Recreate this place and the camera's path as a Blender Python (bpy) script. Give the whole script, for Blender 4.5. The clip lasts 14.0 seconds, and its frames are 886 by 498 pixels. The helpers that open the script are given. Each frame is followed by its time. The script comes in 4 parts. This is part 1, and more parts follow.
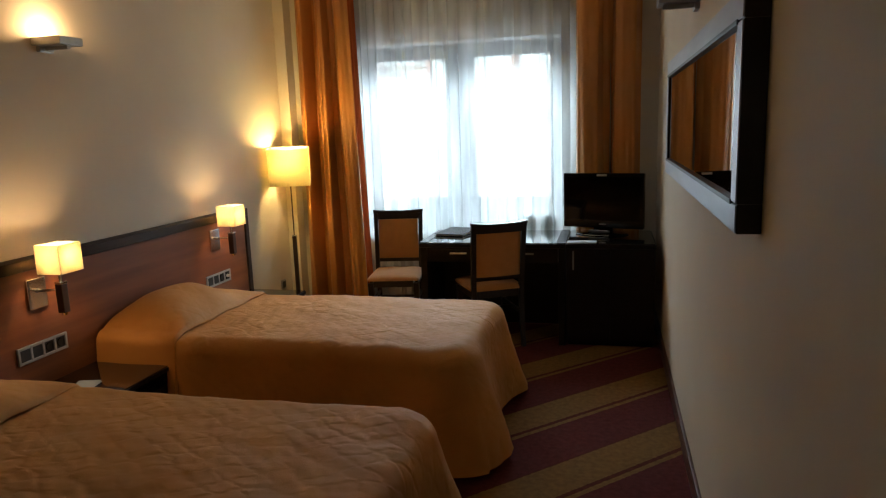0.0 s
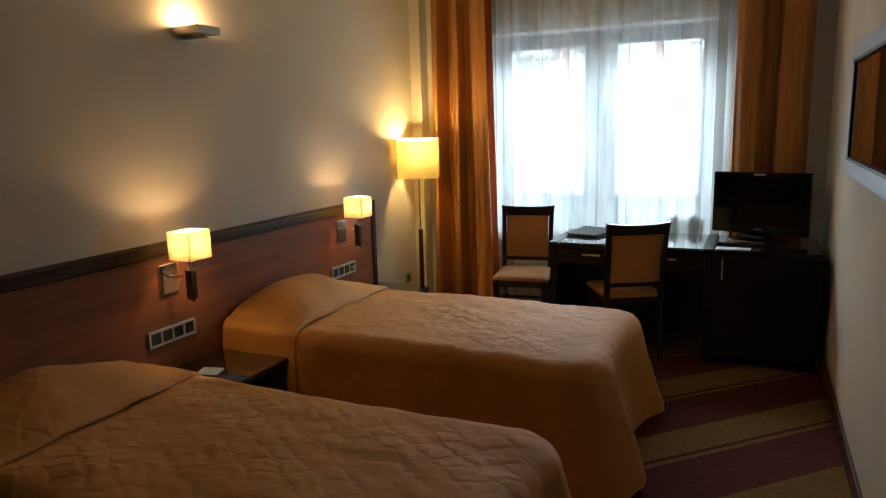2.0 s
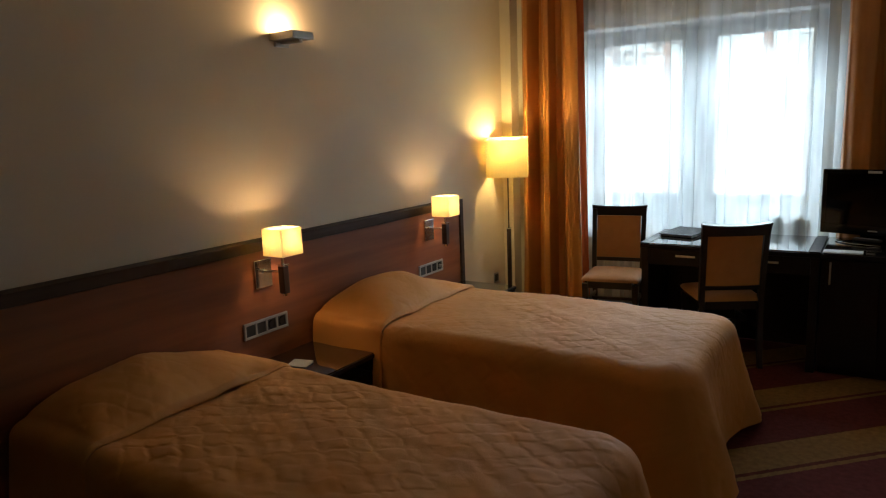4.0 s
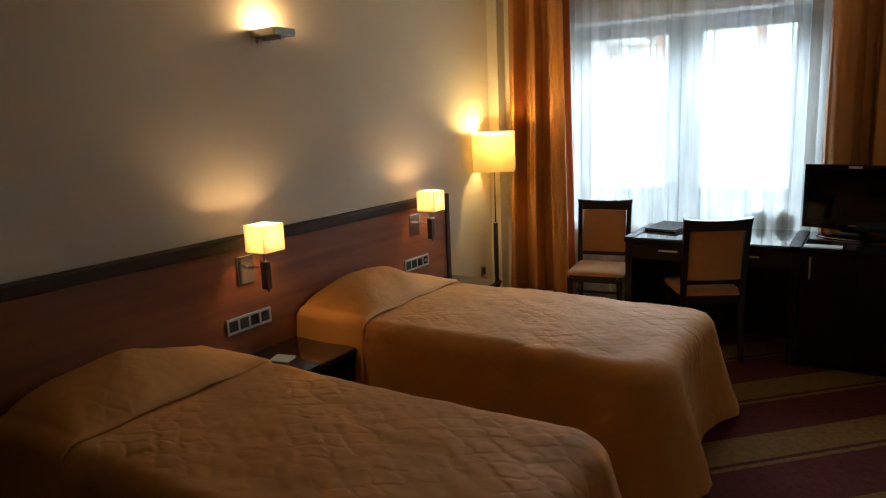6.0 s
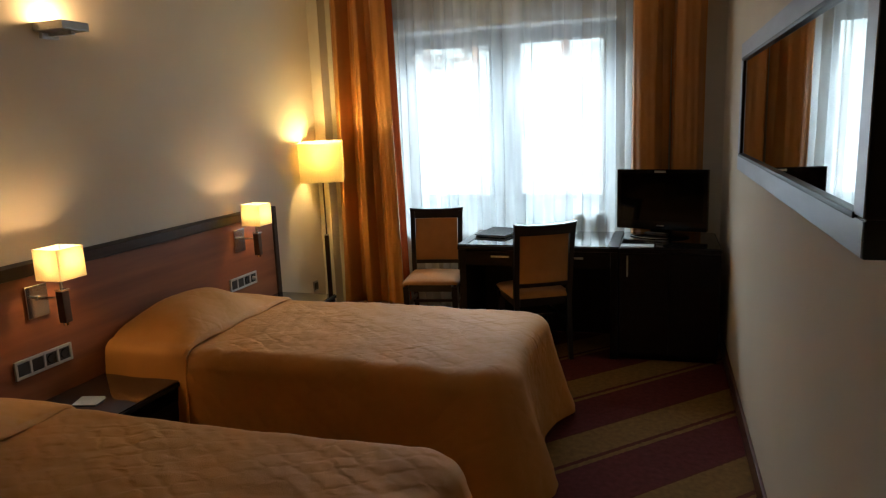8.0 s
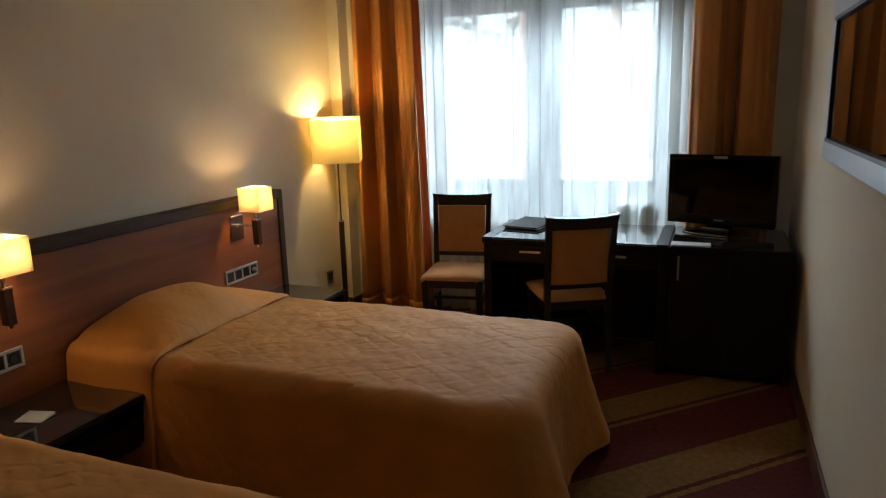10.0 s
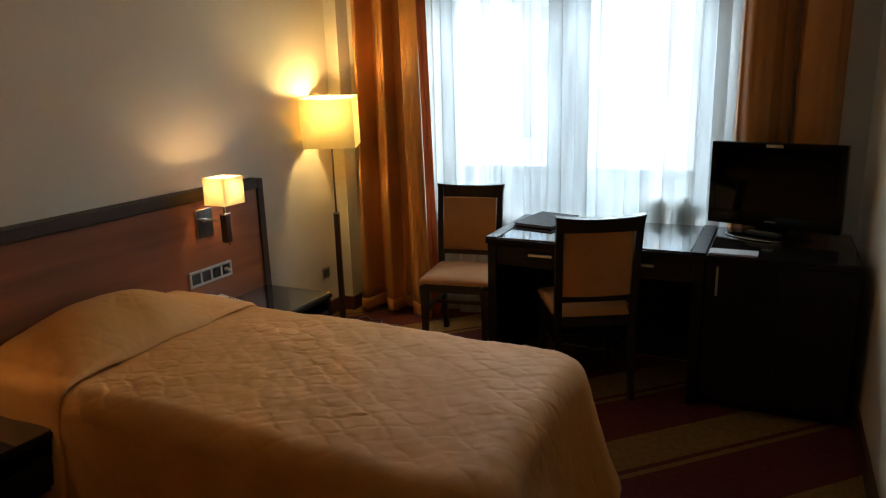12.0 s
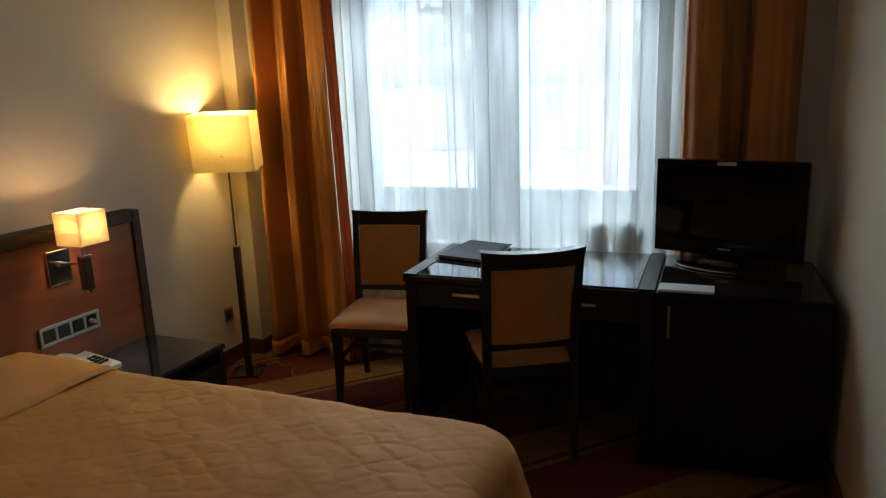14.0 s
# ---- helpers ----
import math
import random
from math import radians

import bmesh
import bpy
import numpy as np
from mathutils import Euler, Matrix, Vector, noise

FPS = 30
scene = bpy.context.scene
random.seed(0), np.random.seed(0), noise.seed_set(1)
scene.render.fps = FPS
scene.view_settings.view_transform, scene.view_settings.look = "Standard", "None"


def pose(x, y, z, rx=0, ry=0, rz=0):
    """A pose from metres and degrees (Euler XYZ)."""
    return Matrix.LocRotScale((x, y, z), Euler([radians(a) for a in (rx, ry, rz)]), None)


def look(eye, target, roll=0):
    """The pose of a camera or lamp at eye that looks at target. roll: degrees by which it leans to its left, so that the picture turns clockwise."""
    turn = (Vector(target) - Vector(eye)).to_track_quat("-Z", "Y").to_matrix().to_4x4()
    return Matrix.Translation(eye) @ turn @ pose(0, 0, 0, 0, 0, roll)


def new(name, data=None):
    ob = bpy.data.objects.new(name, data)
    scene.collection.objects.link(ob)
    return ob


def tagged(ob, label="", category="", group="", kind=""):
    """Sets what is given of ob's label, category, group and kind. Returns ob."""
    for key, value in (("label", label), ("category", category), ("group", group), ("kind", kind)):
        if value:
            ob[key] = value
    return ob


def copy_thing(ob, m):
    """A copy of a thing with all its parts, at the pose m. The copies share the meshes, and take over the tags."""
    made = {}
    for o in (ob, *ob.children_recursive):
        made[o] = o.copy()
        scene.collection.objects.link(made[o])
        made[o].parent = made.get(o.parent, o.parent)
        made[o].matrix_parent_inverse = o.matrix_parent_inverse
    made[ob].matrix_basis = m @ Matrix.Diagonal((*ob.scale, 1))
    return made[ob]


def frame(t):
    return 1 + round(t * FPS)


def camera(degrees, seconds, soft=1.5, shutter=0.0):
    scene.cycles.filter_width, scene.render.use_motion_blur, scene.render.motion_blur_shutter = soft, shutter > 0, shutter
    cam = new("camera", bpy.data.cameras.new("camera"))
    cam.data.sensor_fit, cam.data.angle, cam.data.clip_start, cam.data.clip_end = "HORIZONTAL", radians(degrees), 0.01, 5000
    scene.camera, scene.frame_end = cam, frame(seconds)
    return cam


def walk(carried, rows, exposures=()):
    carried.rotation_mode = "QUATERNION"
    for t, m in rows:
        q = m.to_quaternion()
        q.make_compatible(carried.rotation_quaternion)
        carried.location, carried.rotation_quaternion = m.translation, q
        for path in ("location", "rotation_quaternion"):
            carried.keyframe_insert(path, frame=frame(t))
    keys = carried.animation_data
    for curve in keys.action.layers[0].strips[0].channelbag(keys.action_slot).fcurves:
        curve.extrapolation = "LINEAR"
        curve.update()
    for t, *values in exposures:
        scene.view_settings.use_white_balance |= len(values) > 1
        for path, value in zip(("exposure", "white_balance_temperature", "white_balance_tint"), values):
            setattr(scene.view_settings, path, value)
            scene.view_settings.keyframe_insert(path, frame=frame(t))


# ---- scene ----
cam = camera(66.2, 14.0, soft=1.2)
PATH = [
    (0, (2.672, 0.109, 1.577), (2.198, 2.02, 1.227), -2.0),
    (0.5, (2.659, 0.162, 1.576), (2.065, 2.038, 1.216), -1.5),
    (1, (2.65, 0.2, 1.568), (1.952, 2.039, 1.201), -1.7),
    (1.5, (2.634, 0.272, 1.573), (1.838, 2.069, 1.201), -1.7),
    (2, (2.595, 0.344, 1.569), (1.768, 2.129, 1.21), -1.5),
    (2.5, (2.618, 0.376, 1.56), (1.729, 2.137, 1.225), -2.2),
    (3, (2.642, 0.378, 1.573), (1.673, 2.096, 1.242), -2.3),
    (3.5, (2.651, 0.367, 1.568), (1.607, 2.039, 1.226), -2.4),
    (3.7, (2.64, 0.364, 1.561), (1.58, 2.024, 1.217), -2.4),
    (5.8, (2.704, 0.381, 1.588), (1.62, 2.019, 1.21), -2.2),
    (6, (2.72, 0.388, 1.587), (1.66, 2.042, 1.211), -2.3),
    (6.5, (2.692, 0.399, 1.584), (1.722, 2.108, 1.212), -2.5),
    (7, (2.667, 0.423, 1.59), (1.84, 2.206, 1.218), -2.5),
    (7.5, (2.628, 0.439, 1.572), (1.953, 2.286, 1.209), -2.3),
    (8, (2.62, 0.502, 1.57), (2.014, 2.373, 1.205), -2.2),
    (10.5, (2.575, 1.226, 1.533), (1.828, 3.028, 1.091), -1.8),
    (11, (2.571, 1.381, 1.523), (1.821, 3.174, 1.055), -2.1),
    (11.5, (2.613, 1.564, 1.547), (1.823, 3.333, 1.05), -2.0),
    (12, (2.621, 1.71, 1.538), (1.763, 3.452, 1.058), -1.7),
    (12.5, (2.601, 1.823, 1.534), (1.707, 3.553, 1.077), -1.1),
    (13, (2.562, 1.975, 1.537), (1.756, 3.751, 1.097), -0.4),
    (13.5, (2.536, 2.105, 1.534), (1.781, 3.905, 1.098), -1.6),
    (14, (2.548, 2.244, 1.519), (1.829, 4.057, 1.074), -2.1),
]
walk(cam, [(t, look(eye, goal, roll)) for t, eye, goal, roll in PATH],
     exposures=[(0, 3.27), (2.5, 3.13), (3.7, 3.06), (6, 3.23), (8, 3.13), (10.5, 3.02), (12.5, 2.93), (14, 2.54)])

# ---- world and light ----
world = bpy.data.worlds.new("overcast_sky")
scene.world = world
world.use_nodes = True
wn, wl = world.node_tree.nodes, world.node_tree.links
sky = wn.new("ShaderNodeTexSky")
sky.sky_type, sky.sun_disc = "NISHITA", False
sky.sun_elevation, sky.sun_rotation = radians(28), radians(200)
sky.air_density, sky.dust_density = 1.0, 3.0
wl.new(sky.outputs[0], wn["Background"].inputs["Color"])
wn["Background"].inputs["Strength"].default_value = 0.055

sun_data = bpy.data.lights.new("sun", "SUN")
sun_data.energy, sun_data.angle, sun_data.color = 0.6, radians(15), (1.0, 0.96, 0.9)
sun = new("sun", sun_data)
sun.matrix_world = look((0, -20, 12), (0, 0, 0))

WARM = (1.0, 0.74, 0.42)
WINDOW_LIGHT = 69.0


def area_lamp(name, place, goal, sx, sy, watts, colour):
    d = bpy.data.lights.new(name, "AREA")
    d.shape, d.size, d.size_y, d.energy, d.color = "RECTANGLE", sx, sy, watts, colour
    ob = new(name, d)
    ob.matrix_world = look(place, goal)
    return ob


def bulb_light(name, place, watts, radius=0.03, colour=WARM):
    d = bpy.data.lights.new(name, "POINT")
    d.energy, d.color, d.shadow_soft_size = watts, colour, radius
    ob = new(name, d)
    ob.location = place
    return ob


# the open sky above the window, outside
area_lamp("window_skylight", (1.35, 8.5, 3.5), (1.35, 5.6, 1.4), 5.0, 1.6, WINDOW_LIGHT, (0.74, 0.9, 1.0))


# ---- materials ----
def material(name, colour, rough=0.6, metal=0.0, second=None, scale=8.0, stretch=(1, 1, 1), bump=0.0, bump_scale=80.0,
             spec=0.5, fac=0.6, detail=4.0, rough_var=0.08, coat=0.0, random_value=0.0, sheen=0.0):
    m = bpy.data.materials.new(name)
    m.use_nodes = True
    n, l = m.node_tree.nodes, m.node_tree.links
    b = n["Principled BSDF"]
    b.inputs["Roughness"].default_value = rough
    b.inputs["Metallic"].default_value = metal
    b.inputs["Specular IOR Level"].default_value = spec
    b.inputs["Coat Weight"].default_value = coat
    b.inputs["Coat Roughness"].default_value = 0.06
    b.inputs["Sheen Weight"].default_value = sheen
    tc, mp = n.new("ShaderNodeTexCoord"), n.new("ShaderNodeMapping")
    mp.inputs["Scale"].default_value = stretch
    l.new(tc.outputs["Object"], mp.inputs["Vector"])
    no = n.new("ShaderNodeTexNoise")
    no.inputs["Scale"].default_value, no.inputs["Detail"].default_value = scale, detail
    l.new(mp.outputs[0], no.inputs["Vector"])
    mix = n.new("ShaderNodeMixRGB")
    mix.inputs[1].default_value = (*colour, 1)
    mix.inputs[2].default_value = (*(second or tuple(c * 0.82 for c in colour)), 1)
    ramp = n.new("ShaderNodeMapRange")
    ramp.inputs["From Min"].default_value, ramp.inputs["From Max"].default_value = 0.3, 0.7
    ramp.inputs["To Max"].default_value = fac
    l.new(no.outputs["Fac"], ramp.inputs["Value"])
    l.new(ramp.outputs[0], mix.inputs[0])
    last = mix.outputs[0]
    if random_value:
        hsv, oi, mr = n.new("ShaderNodeHueSaturation"), n.new("ShaderNodeObjectInfo"), n.new("ShaderNodeMapRange")
        mr.inputs["To Min"].default_value, mr.inputs["To Max"].default_value = 1 - random_value, 1 + random_value
        l.new(oi.outputs["Random"], mr.inputs["Value"])
        l.new(mr.outputs[0], hsv.inputs["Value"])
        l.new(last, hsv.inputs["Color"])
        last = hsv.outputs[0]
    l.new(last, b.inputs["Base Color"])
    rr = n.new("ShaderNodeMapRange")
    rr.inputs["To Min"].default_value, rr.inputs["To Max"].default_value = max(rough - rough_var, 0.02), min(rough + rough_var, 1)
    l.new(no.outputs["Fac"], rr.inputs["Value"])
    l.new(rr.outputs[0], b.inputs["Roughness"])
    if bump:
        fine, bp = n.new("ShaderNodeTexNoise"), n.new("ShaderNodeBump")
        fine.inputs["Scale"].default_value, fine.inputs["Detail"].default_value = bump_scale, 3.0
        l.new(mp.outputs[0], fine.inputs["Vector"])
        bp.inputs["Strength"].default_value, bp.inputs["Distance"].default_value = bump, 0.004
        l.new(fine.outputs["Fac"], bp.inputs["Height"])
        l.new(bp.outputs[0], b.inputs["Normal"])
    return m


def cloth_glow(name, colour, through_part, rough=0.9, transparent=0.0, ripple=0.0):
    """A thin fabric that lets light through: diffuse, translucent and, for sheers, open weave."""
    m = bpy.data.materials.new(name)
    m.use_nodes = True
    n, l = m.node_tree.nodes, m.node_tree.links
    n.remove(n["Principled BSDF"])
    out = n["Material Output"]
    tc, no = n.new("ShaderNodeTexCoord"), n.new("ShaderNodeTexNoise")
    mp = n.new("ShaderNodeMapping")
    mp.inputs["Scale"].default_value = (1, 1, 0.12) if ripple else (1, 1, 1)
    l.new(tc.outputs["Object"], mp.inputs["Vector"])
    no.inputs["Scale"].default_value, no.inputs["Detail"].default_value = (9 if ripple else 120), 2
    l.new(mp.outputs[0], no.inputs["Vector"])
    mix = n.new("ShaderNodeMixRGB")
    mix.inputs[1].default_value = (*colour, 1)
    mix.inputs[2].default_value = (*[c * 0.86 for c in colour], 1)
    l.new(no.outputs["Fac"], mix.inputs[0])
    d, t, s = n.new("ShaderNodeBsdfDiffuse"), n.new("ShaderNodeBsdfTranslucent"), n.new("ShaderNodeMixShader")
    l.new(mix.outputs[0], d.inputs["Color"])
    l.new(mix.outputs[0], t.inputs["Color"])
    s.inputs[0].default_value = through_part
    l.new(d.outputs[0], s.inputs[1])
    l.new(t.outputs[0], s.inputs[2])
    last = s
    if transparent:
        tr, s2 = n.new("ShaderNodeBsdfTransparent"), n.new("ShaderNodeMixShader")
        mr = n.new("ShaderNodeMapRange")
        mr.inputs["From Min"].default_value, mr.inputs["From Max"].default_value = 0.3, 0.7
        mr.inputs["To Min"].default_value, mr.inputs["To Max"].default_value = transparent - ripple, transparent + ripple
        l.new(no.outputs["Fac"], mr.inputs["Value"])
        l.new(mr.outputs[0], s2.inputs[0])
        l.new(s.outputs[0], s2.inputs[1])
        l.new(tr.outputs[0], s2.inputs[2])
        last = s2
    l.new(last.outputs[0], out.inputs["Surface"])
    return m


def carpet_material():
    """Diagonal stripes: red-brown and tan, with a thin red line in each tan band, and a short pile."""
    m = material("striped_carpet", (0.2, 0.03, 0.025), 0.95, bump=0.9, bump_scale=260, spec=0.1)
    n, l = m.node_tree.nodes, m.node_tree.links
    b = n["Principled BSDF"]
    tc, sep = n.new("ShaderNodeTexCoord"), n.new("ShaderNodeSeparateXYZ")
    wob, addw = n.new("ShaderNodeTexNoise"), n.new("ShaderNodeMath")
    wob.inputs["Scale"].default_value = 60
    l.new(tc.outputs["Object"], sep.inputs[0])
    l.new(tc.outputs["Object"], wob.inputs["Vector"])
    sub = n.new("ShaderNodeMath")
    sub.operation = "SUBTRACT"
    l.new(sep.outputs["Y"], sub.inputs[0])
    l.new(sep.outputs["X"], sub.inputs[1])
    addw.operation, addw.inputs[1].default_value = "MULTIPLY_ADD", 0.02
    l.new(wob.outputs["Fac"], addw.inputs[0])
    l.new(sub.outputs[0], addw.inputs[2])
    off, div, fr = n.new("ShaderNodeMath"), n.new("ShaderNodeMath"), n.new("ShaderNodeMath")
    off.operation, off.inputs[1].default_value = "SUBTRACT", 1.52
    div.operation, div.inputs[1].default_value = "DIVIDE", 0.83
    fr.operation = "FRACT"
    l.new(addw.outputs[0], off.inputs[0])
    l.new(off.outputs[0], div.inputs[0])
    l.new(div.outputs[0], fr.inputs[0])
    ramp = n.new("ShaderNodeValToRGB")
    ramp.color_ramp.interpolation = "CONSTANT"
    red, tan, dark = (0.11, 0.023, 0.021, 1), (0.21, 0.108, 0.034, 1), (0.1, 0.024, 0.015, 1)
    els = ramp.color_ramp.elements
    els[0].position, els[0].color = 0.0, red
    els[1].position, els[1].color = 0.53, tan
    for p, c in ((0.575, dark), (0.62, tan), (0.985, dark)):
        e = els.new(p)
        e.color = c
    l.new(fr.outputs[0], ramp.inputs[0])
    mot, mul = n.new("ShaderNodeTexNoise"), n.new("ShaderNodeMixRGB")
    mot.inputs["Scale"].default_value, mot.inputs["Detail"].default_value = 35, 6
    l.new(tc.outputs["Object"], mot.inputs["Vector"])
    mul.blend_type, mul.inputs[0].default_value = "OVERLAY", 0.5
    l.new(ramp.outputs[0], mul.inputs[1])
    l.new(mot.outputs["Fac"], mul.inputs[2])
    l.new(mul.outputs[0], b.inputs["Base Color"])
    return m


def glass_material(name, tint=(1, 1, 1), rough=0.0):
    m = bpy.data.materials.new(name)
    m.use_nodes = True
    b = m.node_tree.nodes["Principled BSDF"]
    b.inputs["Base Color"].default_value = (*tint, 1)
    b.inputs["Roughness"].default_value = rough
    b.inputs["Transmission Weight"].default_value = 1.0
    b.inputs["IOR"].default_value = 1.45
    return m


def glow_material(name, colour, strength):
    m = bpy.data.materials.new(name)
    m.use_nodes = True
    b = m.node_tree.nodes["Principled BSDF"]
    b.inputs["Base Color"].default_value = (*colour, 1)
    b.inputs["Emission Color"].default_value = (*colour, 1)
    b.inputs["Emission Strength"].default_value = strength
    return m


PAINT = material("cream_wall_paint", (0.65, 0.55, 0.43), 0.75, second=(0.6, 0.502, 0.388), scale=1.6, bump=0.15, bump_scale=220, spec=0.3)
CEILING = material("white_ceiling_paint", (0.75, 0.73, 0.68), 0.85, scale=1.2, bump=0.1, bump_scale=160)
CARPET = carpet_material()
SKIRTING = material("red_brown_skirting_wood", (0.1, 0.03, 0.014), 0.35, scale=5, stretch=(8, 0.6, 8), bump=0.1)
MAHOGANY = material("red_brown_veneer", (0.275, 0.087, 0.028), 0.44, second=(0.15, 0.042, 0.015), scale=3.2, stretch=(6, 0.35, 5), bump=0.06, bump_scale=60, fac=0.8, coat=0.15)
WENGE = material("dark_wenge_veneer", (0.012, 0.007, 0.006), 0.4, second=(0.007, 0.004, 0.0035), scale=5, stretch=(0.6, 8, 8), bump=0.05, bump_scale=60, spec=0.18)
TRIM = material("dark_brown_trim", (0.06, 0.034, 0.023), 0.55, second=(0.04, 0.021, 0.015), scale=5, stretch=(8, 0.6, 8), spec=0.25)
WENGE_MATT = material("dark_stained_chair_wood", (0.02, 0.011, 0.008), 0.36, second=(0.012, 0.006, 0.005), scale=6, stretch=(6, 6, 0.8), bump=0.06, spec=0.35, coat=0.08)
BLACK_GLASS = material("dark_glossy_glass_top", (0.02, 0.015, 0.013), 0.06, rough_var=0.02, scale=3, spec=0.6, coat=0.7)
UPHOLSTERY = material("tan_suede_upholstery", (0.48, 0.208, 0.06), 0.9, second=(0.4, 0.168, 0.048), scale=14, bump=0.35, bump_scale=300, sheen=0.3)
SPREAD = material("gold_quilted_bedspread", (0.6, 0.248, 0.045), 0.72, second=(0.5, 0.202, 0.036), scale=5, bump=0.4, bump_scale=350, sheen=0.04)
DRAPE = material("gold_satin_drape", (0.52, 0.21, 0.05), 0.36, second=(0.42, 0.155, 0.034), scale=3, stretch=(4, 4, 0.4), bump=0.2, bump_scale=300)
dn, dl = DRAPE.node_tree.nodes, DRAPE.node_tree.links
d_mix, d_thr = dn.new("ShaderNodeMixShader"), dn.new("ShaderNodeBsdfTranslucent")
d_thr.inputs["Color"].default_value = (0.6, 0.2, 0.035, 1)
d_mix.inputs[0].default_value = 0.08
dl.new(dn["Principled BSDF"].outputs[0], d_mix.inputs[1])
dl.new(d_thr.outputs[0], d_mix.inputs[2])
dl.new(d_mix.outputs[0], dn["Material Output"].inputs["Surface"])
LINING = cloth_glow("orange_red_lining", (0.5, 0.11, 0.03), 0.45)
SHEER = cloth_glow("white_sheer_voile", (0.84, 0.91, 0.935), 0.7, transparent=0.5, ripple=0.13)
SHADE = cloth_glow("cream_lampshade_fabric", (0.9, 0.8, 0.58), 0.42)
FLOOR_SHADE = cloth_glow("warm_cream_lampshade_fabric", (0.84, 0.74, 0.5), 0.4)
DARK_STEEL = material("dark_polished_steel", (0.2, 0.19, 0.18), 0.25, 1.0, scale=20)
CHROME = material("brushed_chrome", (0.65, 0.63, 0.6), 0.16, 1.0, scale=30, stretch=(1, 12, 1), rough_var=0.05)
SATIN_STEEL = material("satin_steel", (0.5, 0.49, 0.47), 0.38, 1.0, scale=20)
BROWN_LEATHER = material("dark_brown_lamp_wood", (0.05, 0.02, 0.012), 0.35, scale=7, stretch=(6, 6, 1), coat=0.2)
GLOSS_FRAME = material("dark_frame_wood", (0.012, 0.008, 0.009), 0.36, second=(0.008, 0.005, 0.006), scale=5, stretch=(8, 0.6, 8), spec=0.3, coat=0.08)
FRAME_FACE = material("satin_silver_lacquer", (0.4, 0.4, 0.44), 0.34, 0.6, scale=5, stretch=(4, 0.5, 4))
SILVER = material("silver_plastic", (0.45, 0.44, 0.43), 0.4, 0.3, scale=20)
DARK_PLASTIC = material("dark_grey_plastic", (0.035, 0.033, 0.032), 0.4, scale=20)
GLOSS_BLACK = material("gloss_black_plastic", (0.006, 0.006, 0.006), 0.14, rough_var=0.03, scale=20, spec=0.3)
SCREEN = material("black_screen_glass", (0.002, 0.002, 0.0025), 0.07, rough_var=0.02, scale=4, spec=0.16)
WHITE_PLASTIC = material("ivory_plastic", (0.72, 0.66, 0.56), 0.45, scale=20)
# white paper with the shade on card and leaflets put into its colour
SHADED_PAPER = material("shaded_white_paper", (0.42, 0.43, 0.44), 0.7, scale=12)
PAPER = material("white_paper", (0.72, 0.72, 0.7), 0.8, scale=12)
LEATHER = material("black_leather_folder", (0.009, 0.008, 0.008), 0.62, spec=0.14, scale=30, bump=0.4, bump_scale=240)
REVEAL = material("daylit_reveal_white", (0.8, 0.8, 0.78), 0.6, scale=3)
FRAME_PAINT = material("grey_window_paint", (0.25, 0.23, 0.21), 0.45, scale=5)
SPANDREL = material("pale_grey_window_panel", (0.5, 0.53, 0.56), 0.4, scale=4)
STONE_SILL = material("pale_sill_board", (0.6, 0.58, 0.54), 0.35, scale=9)
SILHOUETTE = material("beige_silhouette", (0.72, 0.66, 0.57), 0.45, scale=12)
WINDOW_GLASS = glass_material("clear_window_glass")
SNOW = material("snow_ground", (0.8, 0.82, 0.86), 0.9, second=(0.66, 0.69, 0.74), scale=0.4)
FENCE = material("weathered_grey_boards", (0.3, 0.32, 0.35), 0.9, second=(0.2, 0.21, 0.23), scale=2, stretch=(6, 6, 0.5), random_value=0.12)
BARK = material("snow_dusted_pine_bark", (0.24, 0.19, 0.16), 0.95, second=(0.14, 0.11, 0.095), scale=9, stretch=(1, 1, 0.3), bump=0.6, bump_scale=30)
NEEDLES = material("snow_dusted_pine_needles", (0.1, 0.125, 0.105), 0.9, second=(0.42, 0.45, 0.47), scale=2.5, fac=0.8)
mirror_mat = bpy.data.materials.new("silvered_mirror")
mirror_mat.use_nodes = True
mirror_mat.node_tree.nodes["Principled BSDF"].inputs["Metallic"].default_value = 1.0
mirror_mat.node_tree.nodes["Principled BSDF"].inputs["Roughness"].default_value = 0.015
mirror_mat.node_tree.nodes["Principled BSDF"].inputs["Base Color"].default_value = (0.86, 0.88, 0.87, 1)
BULB = glow_material("warm_bulb_glass", (1.0, 0.72, 0.4), 12.0)


# ---- mesh helpers ----
def part(name, bm, mat, parent=None, label="", smooth=False):
    """Link a bmesh as one mesh object, under a thing or a part."""
    me = bpy.data.meshes.new(name)
    bm.to_mesh(me)
    bm.free()
    me.materials.append(mat)
    if smooth:
        me.polygons.foreach_set("use_smooth", [True] * len(me.polygons))
    ob = new(name, me)
    if parent is not None:
        ob.parent = parent
    if label:
        tagged(ob, label)
    return ob


def sheet(name, verts, faces, mat, parent=None, label="", smooth=True):
    me = bpy.data.meshes.new(name)
    me.from_pydata(verts, [], faces)
    me.materials.append(mat)
    if smooth:
        me.polygons.foreach_set("use_smooth", [True] * len(me.polygons))
    ob = new(name, me)
    if parent is not None:
        ob.parent = parent
    if label:
        tagged(ob, label)
    return ob


